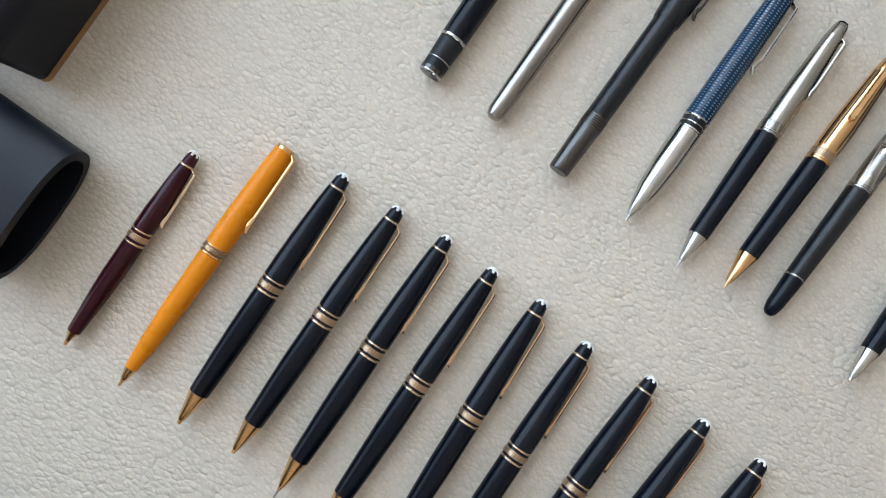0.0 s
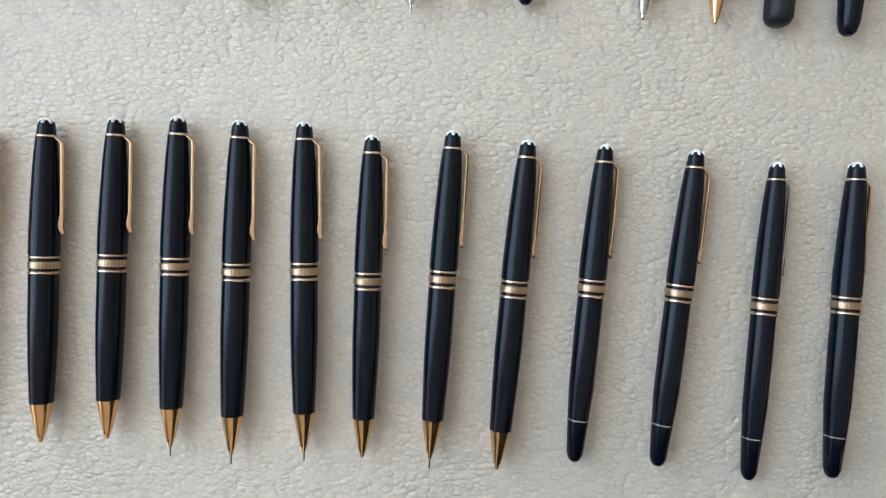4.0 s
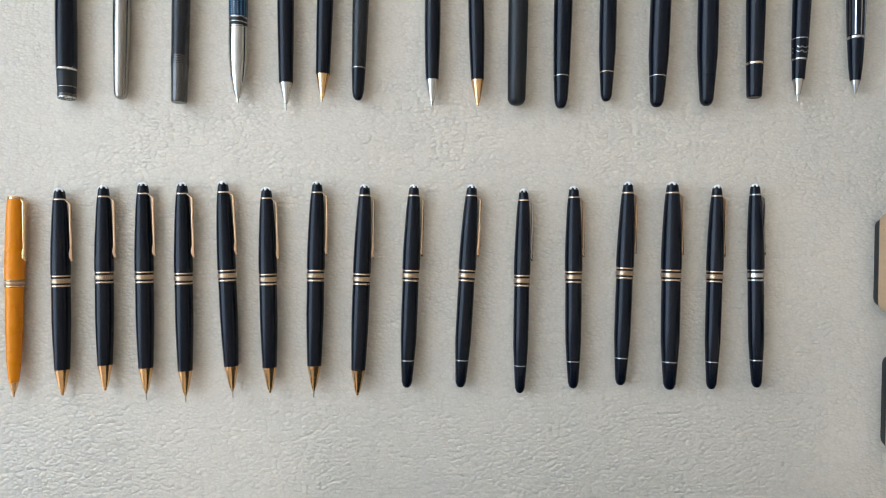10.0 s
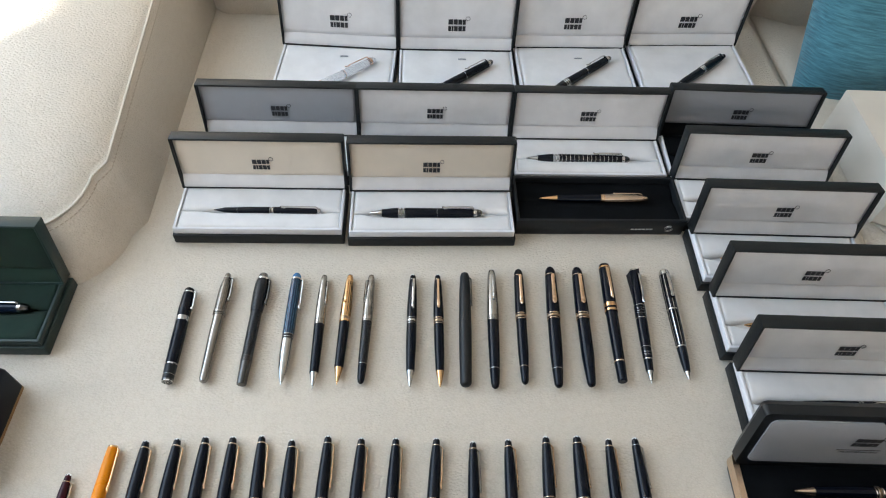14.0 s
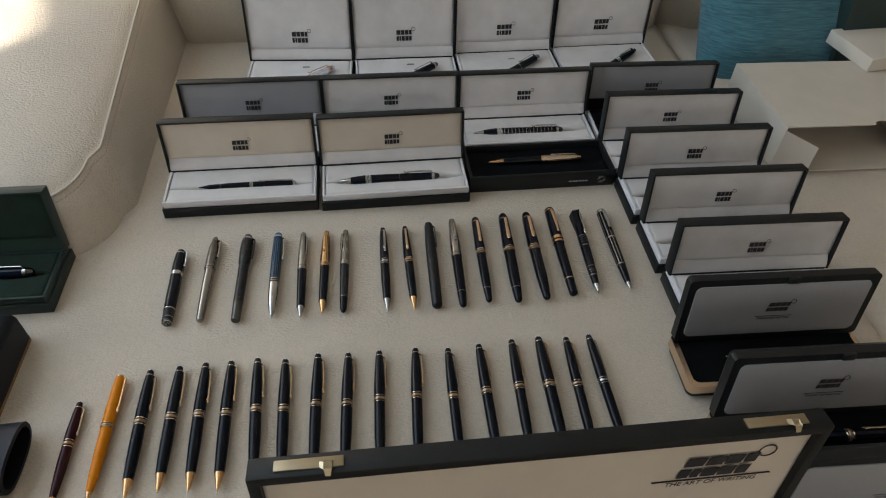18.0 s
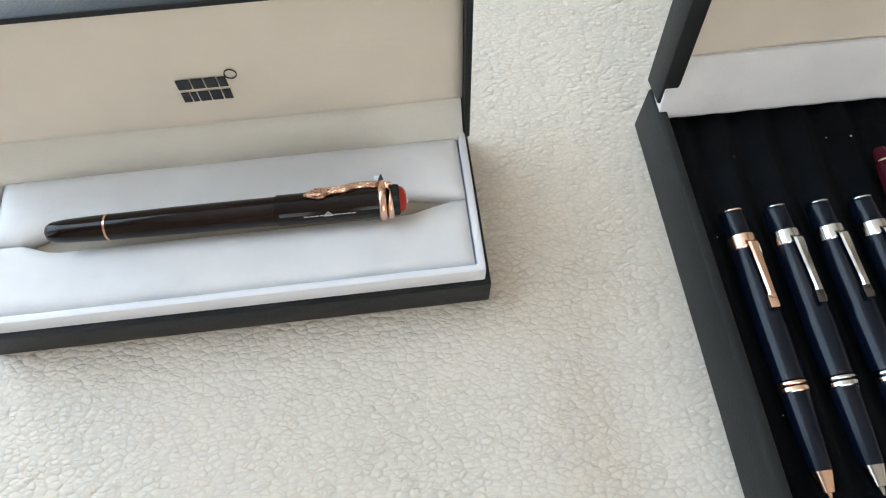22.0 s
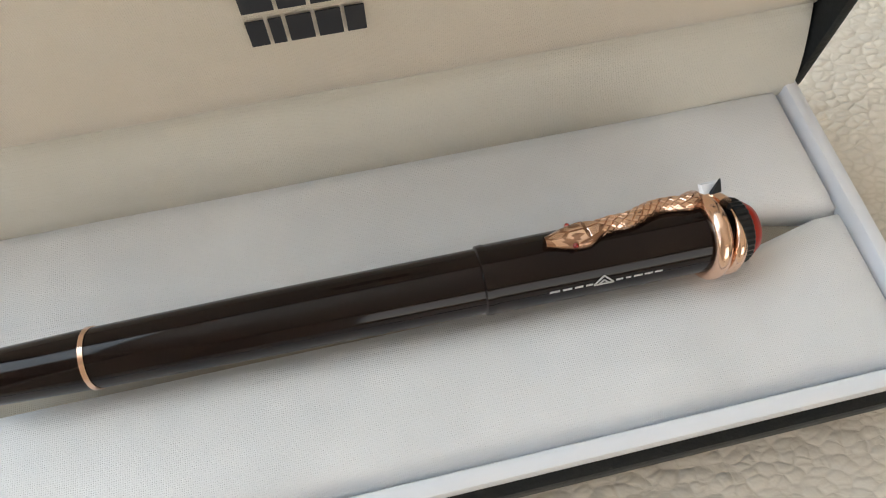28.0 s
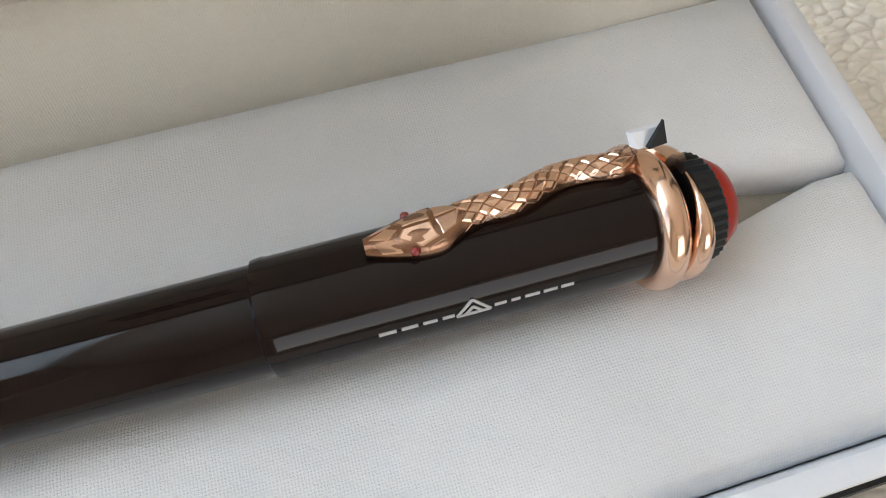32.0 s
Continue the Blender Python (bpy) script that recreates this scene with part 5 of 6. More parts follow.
def grid_pen(k, body, label, cross):
    x = case_pen(k)
    ob = pen("ballpoint_pen", pose(x, -0.3625, 0.0135), [
        ("tip_cone", SILVER, [(0, 0.0006), (0.002, 0.0014), (0.019, 0.0046)]),
        ("nose", SILVER, [(0.019, 0.0052), (0.026, 0.0055)]),
        ("barrel", body, [(0.026, 0.0054), (0.05, 0.0059), (0.08, 0.0060)]),
        ("cap", body, [(0.08, 0.0062), (0.10, 0.0062), (0.118, 0.0059)]),
        ("cap_collar", SILVER, [(0.118, 0.0061), (0.1225, 0.0060)]),
        ("cap_dome", CLEAR, [(0.1225, 0.0056), (0.128, 0.0046), (0.131, 0.0026), (0.1318, 0)])],
        0.0062, label, GC, (0.1195, 0.086, 0.0060, 0.0062, 0.0042, 0.0014), SILVER, 15,
        ring_extra=[("band", SILVER, 0.0195, 0.0207, 0.0055), ("band", SILVER, 0.0225, 0.0235, 0.0056), ("band", SILVER, 0.0255, 0.0268, 0.0057)])
    def radius(y):
        return 0.0054 + 0.0005 * (y - 0.026) / 0.024 if y < 0.05 else (0.0059 + 0.0003 * (y - 0.05) / 0.03 if y < 0.08 else 0.0062 - 0.0003 * max(0.0, y - 0.10) / 0.018)
    def turned(a):
        return Matrix.Translation((0, 0, 0.0062)) @ Euler((0, radians(a), 0)).to_matrix().to_4x4()
    def line(a, y0, y1):
        steps = [y0 + (y1 - y0) * j / 4 for j in range(5)]
        bm = loft([[(-0.00010, y, radius(y) - 0.0004), (0.00010, y, radius(y) - 0.0004), (0.00010, y, radius(y) + 0.00008), (-0.00010, y, radius(y) + 0.00008)] for y in steps])
        part("silver_line", bm, CAP_STEEL, ob, place=turned(a))
    def link(a, b, y):
        arcs = [radians(a + (b - a) * j / 3) for j in range(4)]
        r = radius(y)
        bm = loft([[(q * math.sin(c), y + d, q * math.cos(c)) for q, d in ((r - 0.0003, 0), (r + 0.00008, 0), (r + 0.00008, 0.0002), (r - 0.0003, 0.0002))] for c in arcs])
        part("silver_link", bm, CAP_STEEL, ob, place=turned(0))
    if cross:
        for a in range(-85, 86, 34):
            line(a, 0.0270, 0.1178)
        for j in range(17):
            y = 0.0315 + 0.0051 * j
            part("silver_ring", lathe([(y, radius(y) - 0.0001), (y, radius(y) + 0.00010), (y + 0.0002, radius(y) + 0.00010), (y + 0.0002, radius(y) - 0.0001)], 20), CAP_STEEL, ob, place=turned(0))
    else:
        # a bond of tall bricks, with some of the uprights broken
        for q, a in enumerate(range(-84, 85, 24)):
            for j in range(6):
                y = 0.0275 + 0.0150 * j + (0.0075 if q % 2 else 0.0)
                line(a, y, min(0.1178, y + (0.0150 if (j + q) % 3 else 0.0095)))
                if a < 84 and y + 0.0075 < 0.116:
                    link(a, a + 24, y + 0.0075)
    return ob


grid_pen(14, BLACK, "black pen with a silver chequered grid on velvet", True)
grid_pen(15, NAVY, "dark blue pen with silver lines and clear dome", False)
x = case_pen(16)
pen("fountain_pen", pose(x, -0.3625, 0.0135), [
    ("barrel_end", BLACK, [(0, 0.0022), (0.002, 0.0036), (0.018, 0.0047)]),
    ("barrel", NAVY, [(0.024, 0.0052), (0.06, 0.0059), (0.08, 0.0060)]),
    ("cap", NAVY, [(0.08, 0.0062), (0.105, 0.0062), (0.118, 0.0059)]),
    ("cap_collar", SILVER, [(0.118, 0.0061), (0.1225, 0.0060)]),
    ("cap_dome", CLEAR, [(0.1225, 0.0056), (0.128, 0.0046), (0.131, 0.0026), (0.1318, 0)])],
    0.0062, "dark blue capped pen with silver clip and clear dome", GC, (0.1195, 0.086, 0.0060, 0.0062, 0.0046, 0.0014), SILVER, 10,
    ring_extra=[("band", SILVER, 0.018, 0.0196, 0.0052), ("band", SILVER, 0.0212, 0.0222, 0.0053), ("band", SILVER, 0.0236, 0.0248, 0.0054)])
classic((case_pen(17), -0.366), (case_pen(17) + 0.003, -0.2290), BLACK, GOLD, "black resin ballpoint pen with a wide gold clip on velvet", GC, clip_turn=0, R=0.0054, star=False, base=0.0135, clip_w=0.0052, clip_end="bar", clip_mat=CLIP_GOLD)
classic((case_pen(18), -0.366), (case_pen(18) + 0.003, -0.2440), BLACK, ROSE, "black resin fountain pen with rose gold bands on velvet", GC, ball=False, clip_turn=14, R=0.0064, star=False, base=0.0135, clip_w=0.0044, clip_end="bar")
classic((case_pen(19), -0.366), (case_pen(19) + 0.003, -0.2330), BLACK, GOLD, "black resin fountain pen with gold clip on velvet", GC, ball=False, clip_turn=10, R=0.0060, star=False, base=0.0135, clip_w=0.0044, clip_end="bar", clip_mat=CLIP_GOLD)

# ---- pens lying in the boxes ----
def laid(x, y, z, turn):
    """The pose of a pen in a box: tip at x, y and axis height set by z; turn is the way from tip to cap."""
    return pose(x, y, z, 0, 0, turn)


def slim_pen(m, trim, label, R=0.0045, L=0.126, name="ballpoint_pen", body=None, turn=-20):
    body = body or BLACK
    s = R / 0.0045
    return pen(name, m, [
        ("tip_cone", body, [(0, 0.0005), (0.003, 0.0009), (0.012, 0.0028 * s)]),
        ("barrel", body, [(0.012, 0.0030 * s), (0.04, 0.0042 * s), (0.066, 0.0045 * s)]),
        ("cap", body, [(0.0705, 0.0046 * s), (0.09, 0.0046 * s), (L - 0.004, 0.0038 * s)]),
        ("cap_end", trim, [(L - 0.004, 0.0036 * s), (L - 0.001, 0.0032 * s), (L, 0.0018)])],
        0.0046 * s, label, "pens in boxes", (L - 0.004, 0.078, 0.0038 * s, 0.0046 * s, 0.0036), trim, turn,
        ring_extra=[("band", trim, 0.0655, 0.0670, 0.0048 * s), ("band", trim, 0.0682, 0.0707, 0.0048 * s), ("ring", trim, 0.0275, 0.0283, 0.0040 * s)])


def star_pen(m, label, body=None, turn=-20, trim=None, dome=None, name="ballpoint_pen"):
    body, trim = body or BLACK, trim or SILVER
    return pen(name, m, [
        ("tip_cone", trim, [(0, 0.0009), (0.0015, 0.0017), (0.0145, 0.0043)]),
        ("nose", body, [(0.0145, 0.0046), (0.026, 0.0058), (0.034, 0.0064)]),
        ("barrel", body, [(0.042, 0.0064), (0.062, 0.0062), (0.08, 0.0060)]),
        ("cap", body, [(0.0808, 0.0060), (0.10, 0.0058), (0.124, 0.0052)]),
        ("cap_collar", trim, [(0.124, 0.0054), (0.1275, 0.0054)]),
        ("cap_dome", dome or CLEAR, [(0.1275, 0.0050), (0.132, 0.0042), (0.1345, 0.0024), (0.135, 0)])],
        0.0064, label, "pens in boxes", (0.125, 0.086, 0.0053, 0.0060, 0.0042, 0.0022), trim, turn,
        ring_extra=[("band", trim, 0.034, 0.0355, 0.0066), ("band", trim, 0.0372, 0.0392, 0.0066), ("band", trim, 0.0408, 0.0424, 0.0066), ("ring", trim, 0.0800, 0.0808, 0.0063)])


Z = 0.0217
slim_pen(laid(-0.233, 0.3225, Z - 0.0052, -90), SILVER, "slim black pen with silver clip in a white box")
star_pen(laid(-0.0490, 0.3200, Z - 0.0060, -89), "black pen with silver nose and bands in a white box")
gp = star_pen(laid(0.1470, 0.4160, Z - 0.0060, -89.5), "black chequered pen with silver trim in a white box")
for j in range(14):
    y = 0.045 + 0.0055 * j
    part("silver_ring", lathe([(y, 0.006), (y, 0.0066 - 0.0006 * (j / 13)), (y + 0.0006, 0.0066 - 0.0006 * (j / 13)), (y + 0.0006, 0.006)], 16), SILVER, gp, place=pose(0, 0, 0.0064))
for k, (x, y, turn) in enumerate(((0.329, 0.316, -91.0), (0.331, 0.228, -91.0), (0.333, 0.139, -91.2), (0.334, 0.049, -91.5))):
    tip = (x + 0.028, y + 0.0315)
    a = radians(-turn)
    L = 0.137
    top_at = (tip[0] + L * math.sin(a), tip[1] + L * math.cos(a))
    if k == 3:
        slim_pen(laid(tip[0] + 0.02, tip[1], Z - 0.004, turn), SILVER, "slim black pen with silver bands in a white box")
    else:
        classic(tip, top_at, BLACK, GOLD, "black resin ballpoint pen with gold tip in a white box", "pens in boxes", base=Z - 0.006, R=0.0057, clip_turn=-25, star=False)
# diagonal pens in the square boxes
for k in range(4):
    bx, by = (-0.195, -0.0225, 0.151, 0.3255)[k], (0.494, 0.493, 0.501, 0.512)[k]
    a = radians(50)
    tx, ty = ((-0.062, 0.601), (0.108, 0.602), (0.284, 0.617), (0.464, 0.633))[k]
    L = 0.128
    tip = (tx - L * math.sin(a), ty - L * math.cos(a))
    m = laid(tip[0], tip[1], Z + 0.0015, -50)
    if k == 0:
        star_pen(m, "clear pen with rose gold trim on white satin", body=CLEAR_RESIN, trim=ROSE, dome=CLEAR_RESIN, turn=-40)
    elif k < 3:
        star_pen(m, "black pen with silver clip and clear dome on white satin", turn=-40)
    else:
        classic(tip, (tx, ty), BLACK, SILVER, "black resin fountain pen with silver trim on white satin", "pens in boxes", ball=False, base=Z + 0.0015, R=0.0062, clip_turn=-40, name="fountain_pen")
    if k < 3:
        loop = thing("cloth_tab", pose(bx + 0.092, by + 0.124, Z + 0.0018), "small grey cloth loop on the satin bed", "tab", "cloth tabs")
        part("loop", loft([[(-0.006, -0.001, 0), (0.006, -0.001, 0), (0.006, 0.001, 0), (-0.006, 0.001, 0)],
                           [(-0.005, -0.001, 0.0016), (0.005, -0.001, 0.0016), (0.005, 0.001, 0.0016), (-0.005, 0.001, 0.0016)]]), GREY_LINING, loop)

# shallow black box with a pen, without a lid
tray = thing("pen_tray", pose(0.1265, 0.3085, 0, 0, 0, 0.6), "shallow black box with black velvet bed holding a pen", "pen box")
part("tray_wall", frame_bm(0.205, 0.073, 0, 0.026, 0.0035, 0.0008), MATTE, tray, "black card walls")
part("tray_floor", box_bm(0.003, 0.202, 0.003, 0.070, 0.001, 0.006), MATTE, tray)


def dented(x, y):
    return 0.0165 + 0.0025 * noise.noise((x * 18, y * 26, 3.3)) - 0.003 * math.exp(-((y - 0.043) / 0.008) ** 2)


part("velvet_bed", grid_bm(0.0036, 0.2014, 0.0036, 0.0694, 60, 24, dented, 0.0062), VELVET, tray, "rumpled black velvet")
bm = bmesh.new()
for k in range(6):
    box_bm(0.140 + 0.0046 * k, 0.1436 + 0.0046 * k, -0.0006, 0.0005, 0.010, 0.0118, bm=bm)
part("printed_line", bm, SILVER_INK, tray, "faint printed bars")
part("printed_sign", lathe([(-0.0006, 0.0052), (0.0002, 0.0052), (0.0002, 0.0034), (-0.0006, 0.0034)], 20, closed=False), WHITE, tray, "small round white printed sign", place=pose(0.186, 0, 0.012))
(tx0, ty0) = (0.1580, 0.3505)
tp = pen("ballpoint_pen", laid(tx0, ty0, 0.0135, -89.4), [
    ("tip_cone", GOLD, [(0, 0.0005), (0.003, 0.0009), (0.0031, 0.0013), (0.0215, 0.0040)]),
    ("barrel", BLACK, [(0.0215, 0.0042), (0.05, 0.0050), (0.076, 0.0052)]),
    ("cap", PALE_GOLD, [(0.076, 0.0056), (0.10, 0.0056), (0.128, 0.0042)]),
    ("cap_end", PALE_GOLD, [(0.128, 0.0040), (0.134, 0.0030), (0.136, 0.0012)])],
    0.0056, "black pen with gold nose and ribbed silver-gold cap", "pens in boxes", (0.128, 0.092, 0.0043, 0.0056, 0.0034), PALE_GOLD, -60,
    ring_extra=[("band", GOLD, 0.076, 0.0775, 0.0058), ("band", GOLD, 0.0785, 0.0800, 0.0058)])
for a in range(-80, 81, 16):
    rib = loft([[(-0.00025, y, r - 0.0003), (0.00025, y, r - 0.0003), (0.00025, y, r + 0.0002), (-0.00025, y, r + 0.0002)] for y, r in ((0.081, 0.0056), (0.10, 0.0056), (0.127, 0.0043))])
    part("cap_rib", rib, SILVER, tp, place=Matrix.Translation((0, 0, 0.0056)) @ Euler((0, radians(a), 0)).to_matrix().to_4x4())


# ---- black cases with gold-rimmed trays ----
def round_rect(w, d, r, n=6):
    pts = []
    for cx, cy, a0 in ((w - r, r, -90), (w - r, d - r, 0), (r, d - r, 90), (r, r, 180)):
        for k in range(n + 1):
            a = radians(a0 + 90 * k / n)
            pts.append((cx + r * math.cos(a), cy + r * math.sin(a)))
    return pts


def plate_bm(pts, z0, z1, bulge=0.0, cx=0, cy=0):
    secs = [[(x, y, z0) for x, y in pts], [(x, y, z1) for x, y in pts]]
    if bulge:
        secs.append([(cx + (x - cx) * 0.93, cy + (y - cy) * 0.86, z1 + bulge * 0.8) for x, y in pts])
        secs.append([(cx + (x - cx) * 0.6, cy + (y - cy) * 0.55, z1 + bulge) for x, y in pts])
    return loft(secs)


def rimmed_case(m, label, W=0.205, D=0.068, H=0.022, lean=10):
    top = thing("rimmed_case", m, label, "pen case", "black rimmed cases")
    outer, inner = round_rect(W, D, 0.007), round_rect(W - 0.011, D - 0.010, 0.007)
    inner = [(x + 0.0055, y + 0.005) for x, y in inner]
    secs = [[(W / 2 + (x - W / 2) * 0.965, D / 2 + (y - D / 2) * 0.9, 0) for x, y in outer], [(W / 2 + (x - W / 2) * 0.992, D / 2 + (y - D / 2) * 0.98, H * 0.45) for x, y in outer], [(W / 2 + (x - W / 2) * 0.99, D / 2 + (y - D / 2) * 0.97, H - 0.001) for x, y in outer]]
    part("shell", loft(secs), MATTE, top, "black moulded shell")
    bm = bmesh.new()
    rings = [[bm.verts.new((x, y, z)) for x, y in pts] for pts, z in ((outer, H * 0.45), (outer, H + 0.0006), (inner, H + 0.0006), (inner, H - 0.0009))]
    for a, b in zip(rings, rings[1:] + rings[:1]):
        for k in range(len(a)):
            bm.faces.new((a[k], a[(k + 1) % len(a)], b[(k + 1) % len(a)], b[k]))
    bmesh.ops.recalc_face_normals(bm, faces=bm.faces)
    part("gold_rim", bm, PALE_GOLD, top, "gold plated rim")
    part("velvet_bed", plate_bm(inner, H - 0.0008, H - 0.0004), VELVET, top, "black velvet bed")
    lid = Matrix.Translation((0, D, H)) @ Euler((radians(90 - lean), 0, 0)).to_matrix().to_4x4()
    lo = round_rect(W, 0.082, 0.005)
    cover = part("lid", loft([[(x, y, 0.012) for x, y in lo], [(x, y, 0.002) for x, y in lo], [(W / 2 + (x - W / 2) * 0.95, 0.041 + (y - 0.041) * 0.85, -0.006) for x, y in lo]]), MATTE, top, "black moulded lid", place=lid)
    li = [(x + 0.008, y + 0.008) for x, y in round_rect(W - 0.016, 0.066, 0.007)]
    part("lid_panel", plate_bm(li, 0.0115, 0.0132, 0.0008, W / 2, 0.041), GREY_LINING, cover, "smooth grey lid panel")
    logo(cover, 0.024, W * 0.50, 0.046, rise=0.24, lean=0.2, z=0.0143)
    part("printed_rule", box_bm(W * 0.49 - 0.020, W * 0.49 + 0.020, 0.0325, 0.0330, 0.0135, 0.0143), INK, cover)
    writing("printed_line", "THE ART OF WRITING", 0.0036, INK, cover, pose(W * 0.49, 0.0285, 0.0143), shear=0.15)
    part("catch", box_bm(W * 0.53 - 0.006, W * 0.53 + 0.006, 0.075, 0.0825, 0.0115, 0.0150, 0.0008), MATTE, cover)
    return top


CASES = ((0.304, -0.036, -1.6, 0.068), (0.308, -0.132, -1.8, 0.070), (0.317, -0.238, -2.0, 0.076))
for k, (x, y, turn, deep) in enumerate(CASES):
    rimmed_case(pose(x, y, 0, 0, 0, turn), "open black case with gold rim, velvet bed and grey lid panel", D=deep)
    a = radians(90 - turn)
    tip = (x + 0.048, y + 0.030)
    classic(tip, (tip[0] + 0.137 * math.sin(a), tip[1] + 0.137 * math.cos(a)), BLACK, PALE_GOLD, "black resin pen with gold trim on black velvet", "pens in boxes", base=0.0218, R=0.0058, clip_turn=-30, star=False)

# ---- the snake-clip fountain pen ----
snake_pen = thing("fountain_pen", pose(-0.3363, -0.2420, 0.0260, 0, 0, -90.3), "glossy brown-black fountain pen with rose gold snake clip", "pen", "pens in boxes")
AX = pose(0, 0, 0.0064)


def spart(name, profile, material, label="", segs=40):
    return part(name, lathe(profile, segs), material, snake_pen, label, place=AX)


spart("barrel_end", [(0, 0), (0.0003, 0.0018), (0.0012, 0.0031), (0.003, 0.0040), (0.008, 0.0045), (0.0232, 0.0050)], BROWN_BLACK, "tapered glossy barrel end")
spart("barrel_ring", [(0.0232, 0.0049), (0.0233, 0.0052), (0.0241, 0.0052), (0.0242, 0.0049)], ROSE, "thin rose gold ring")
spart("barrel", [(0.0242, 0.0050), (0.05, 0.0054), (0.0875, 0.0056)], BROWN_BLACK, "glossy brown-black barrel")
spart("cap", [(0.0872, 0.0056), (0.0875, 0.0060), (0.0885, 0.0061), (0.0890, 0.0060), (0.11, 0.0061), (0.1275, 0.0061)], BROWN_BLACK, "glossy cap")


def torus_bm(y, R, r, tilt=0.0, n=40, q=14, a0=0.0, a1=360.0, slide=0.0, fine=0.0):
    """A coil round the pen; over its first fine degrees it tapers to a point."""
    bm = bmesh.new()
    rows = []
    for k in range(n + 1):
        u = k / n
        a = radians(a0 + (a1 - a0) * u)
        c = Vector((math.sin(a), 0, math.cos(a)))
        yy = y + tilt * math.cos(a) + slide * u
        thin = r * (0.12 + 0.88 * smooth(0, fine, (a1 - a0) * u)) if fine else r
        rows.append([bm.verts.new(tuple(c * (R + thin * math.cos(2 * math.pi * j / q)) + Vector((0, yy + thin * math.sin(2 * math.pi * j / q), 0)))) for j in range(q)])
    for a, b in zip(rows, rows[1:]):
        for j in range(q):
            bm.faces.new((a[j], a[(j + 1) % q], b[(j + 1) % q], b[j]))
    bm.faces.new(rows[0])
    bm.faces.new(rows[-1][::-1])
    bmesh.ops.recalc_face_normals(bm, faces=bm.faces)
    return bm


part("snake_coil", torus_bm(0.1275, 0.0062, 0.0016, tilt=0.0003, a0=-40, a1=320, slide=0.0006), ROSE, snake_pen, "polished rose gold coil", place=AX)
part("snake_tail", torus_bm(0.1307, 0.0062, 0.0012, tilt=0.0003, a0=-14, a1=330, slide=-0.0002, fine=70), ROSE, snake_pen, "rose gold tail coil with a pointed end", place=AX)
n = 72
rings = []
for y, r in ((0.1312, 0.0054), (0.1316, 0.0061), (0.1338, 0.0059), (0.1343, 0.0053)):
    rings.append([(((r - (0.00022 if k % 2 else 0)) * math.sin(2 * math.pi * k / n)), y, ((r - (0.00022 if k % 2 else 0)) * math.cos(2 * math.pi * k / n))) for k in range(n)])
part("ribbed_collar", loft(rings), MATTE, snake_pen, "ribbed black collar", place=AX, sharp=20)
spart("red_end", [(0.1342, 0.0052), (0.1348, 0.0051), (0.1360, 0.0043), (0.1367, 0.0030), (0.1370, 0.0012), (0.1370, 0)], RED, "domed coral red cap end")
part("end_inlay", lathe([(0.1369, 0.0019), (0.13715, 0.0016), (0.1372, 0)], 24), WHITE, snake_pen, "white rounded inlay", place=AX)

# the snake: it winds along the cap from a flat wedge head and hooks over the back to the coil
def snake_line(u):
    """The angle round the cap and the place along it, from the nose (0) to the hook (1)."""
    turn = -17 - 24 * smooth(0.16, 0.62, u) + 7 * math.sin(2 * math.pi * (u - 0.34) / 0.44) * smooth(0.30, 0.44, u) * (1 - smooth(0.74, 0.86, u)) - 78 * smooth(0.80, 1.0, u) ** 1.3
    return turn, 0.0985 + 0.0330 * u - 0.0046 * smooth(0.84, 1.0, u)


def snake_size(u):
    """Half width and height."""
    if u < 0.29:
        q = u / 0.29
        w = 0.0010 + 0.0017 * math.sin(min(1.0, q / 0.70) * math.pi / 2) if q < 0.70 else 0.0027 - 0.0011 * smooth(0.70, 1.0, q)
        return w, 0.0011 + 0.0008 * smooth(0, 0.55, q)
    return 0.0016 - 0.0002 * smooth(0.7, 1.0, u), 0.0018


def on_snake(u, v, deep=False):
    """A point of the snake's skin: u along, v from -1 to 1 across its top (or its flat underside)."""
    u = min(1.0, max(0.0, u))
    a0, y0 = snake_line(u)
    a1, y1 = snake_line(min(1.0, u + 0.004))
    a2, y2 = snake_line(max(0.0, u - 0.004))
    along = Vector((0.0070 * radians(a1 - a2), y1 - y2)).normalized()
    w, h = snake_size(u)
    across = w * math.sin(v * math.pi / 2)
    ang = radians(a0) + across * along.y / 0.0070
    y = y0 - across * along.x
    r = 0.0064 + (-0.0002 if deep else h * math.cos(v * math.pi / 2) ** 0.8)
    return Vector((r * math.sin(ang), y, r * math.cos(ang)))


secs = []
for k in range(57):
    u = k / 56
    secs.append([tuple(on_snake(u, -1 + j / 5)) for j in range(11)] + [tuple(on_snake(u, 1 - j / 2, True)) for j in range(5)])
# the body wears the darker gold, so gaps between raised scales look shaded
snake = part("snake_clip", loft(secs), ROSE_SHADE, snake_pen, "rose gold snake body and head", place=AX, sharp=50)


def raised(name, pts, mid, out, share, lift):
    """One raised scale with bevelled sides."""
    bm = bmesh.new()
    low = [bm.verts.new(p - out * 0.0002) for p in pts]
    rim = [bm.verts.new(p + out * 0.00002) for p in pts]
    tops = [bm.verts.new(mid + (p - mid) * share + out * lift) for p in pts]
    for a, b in ((low, rim), (rim, tops)):
        for i in range(len(pts)):
            bm.faces.new((a[i], a[(i + 1) % len(pts)], b[(i + 1) % len(pts)], b[i]))
    bm.faces.new(tops)
    bm.faces.new(low[::-1])
    bmesh.ops.recalc_face_normals(bm, faces=bm.faces)
    part(name, bm, ROSE, snake, sharp=10)


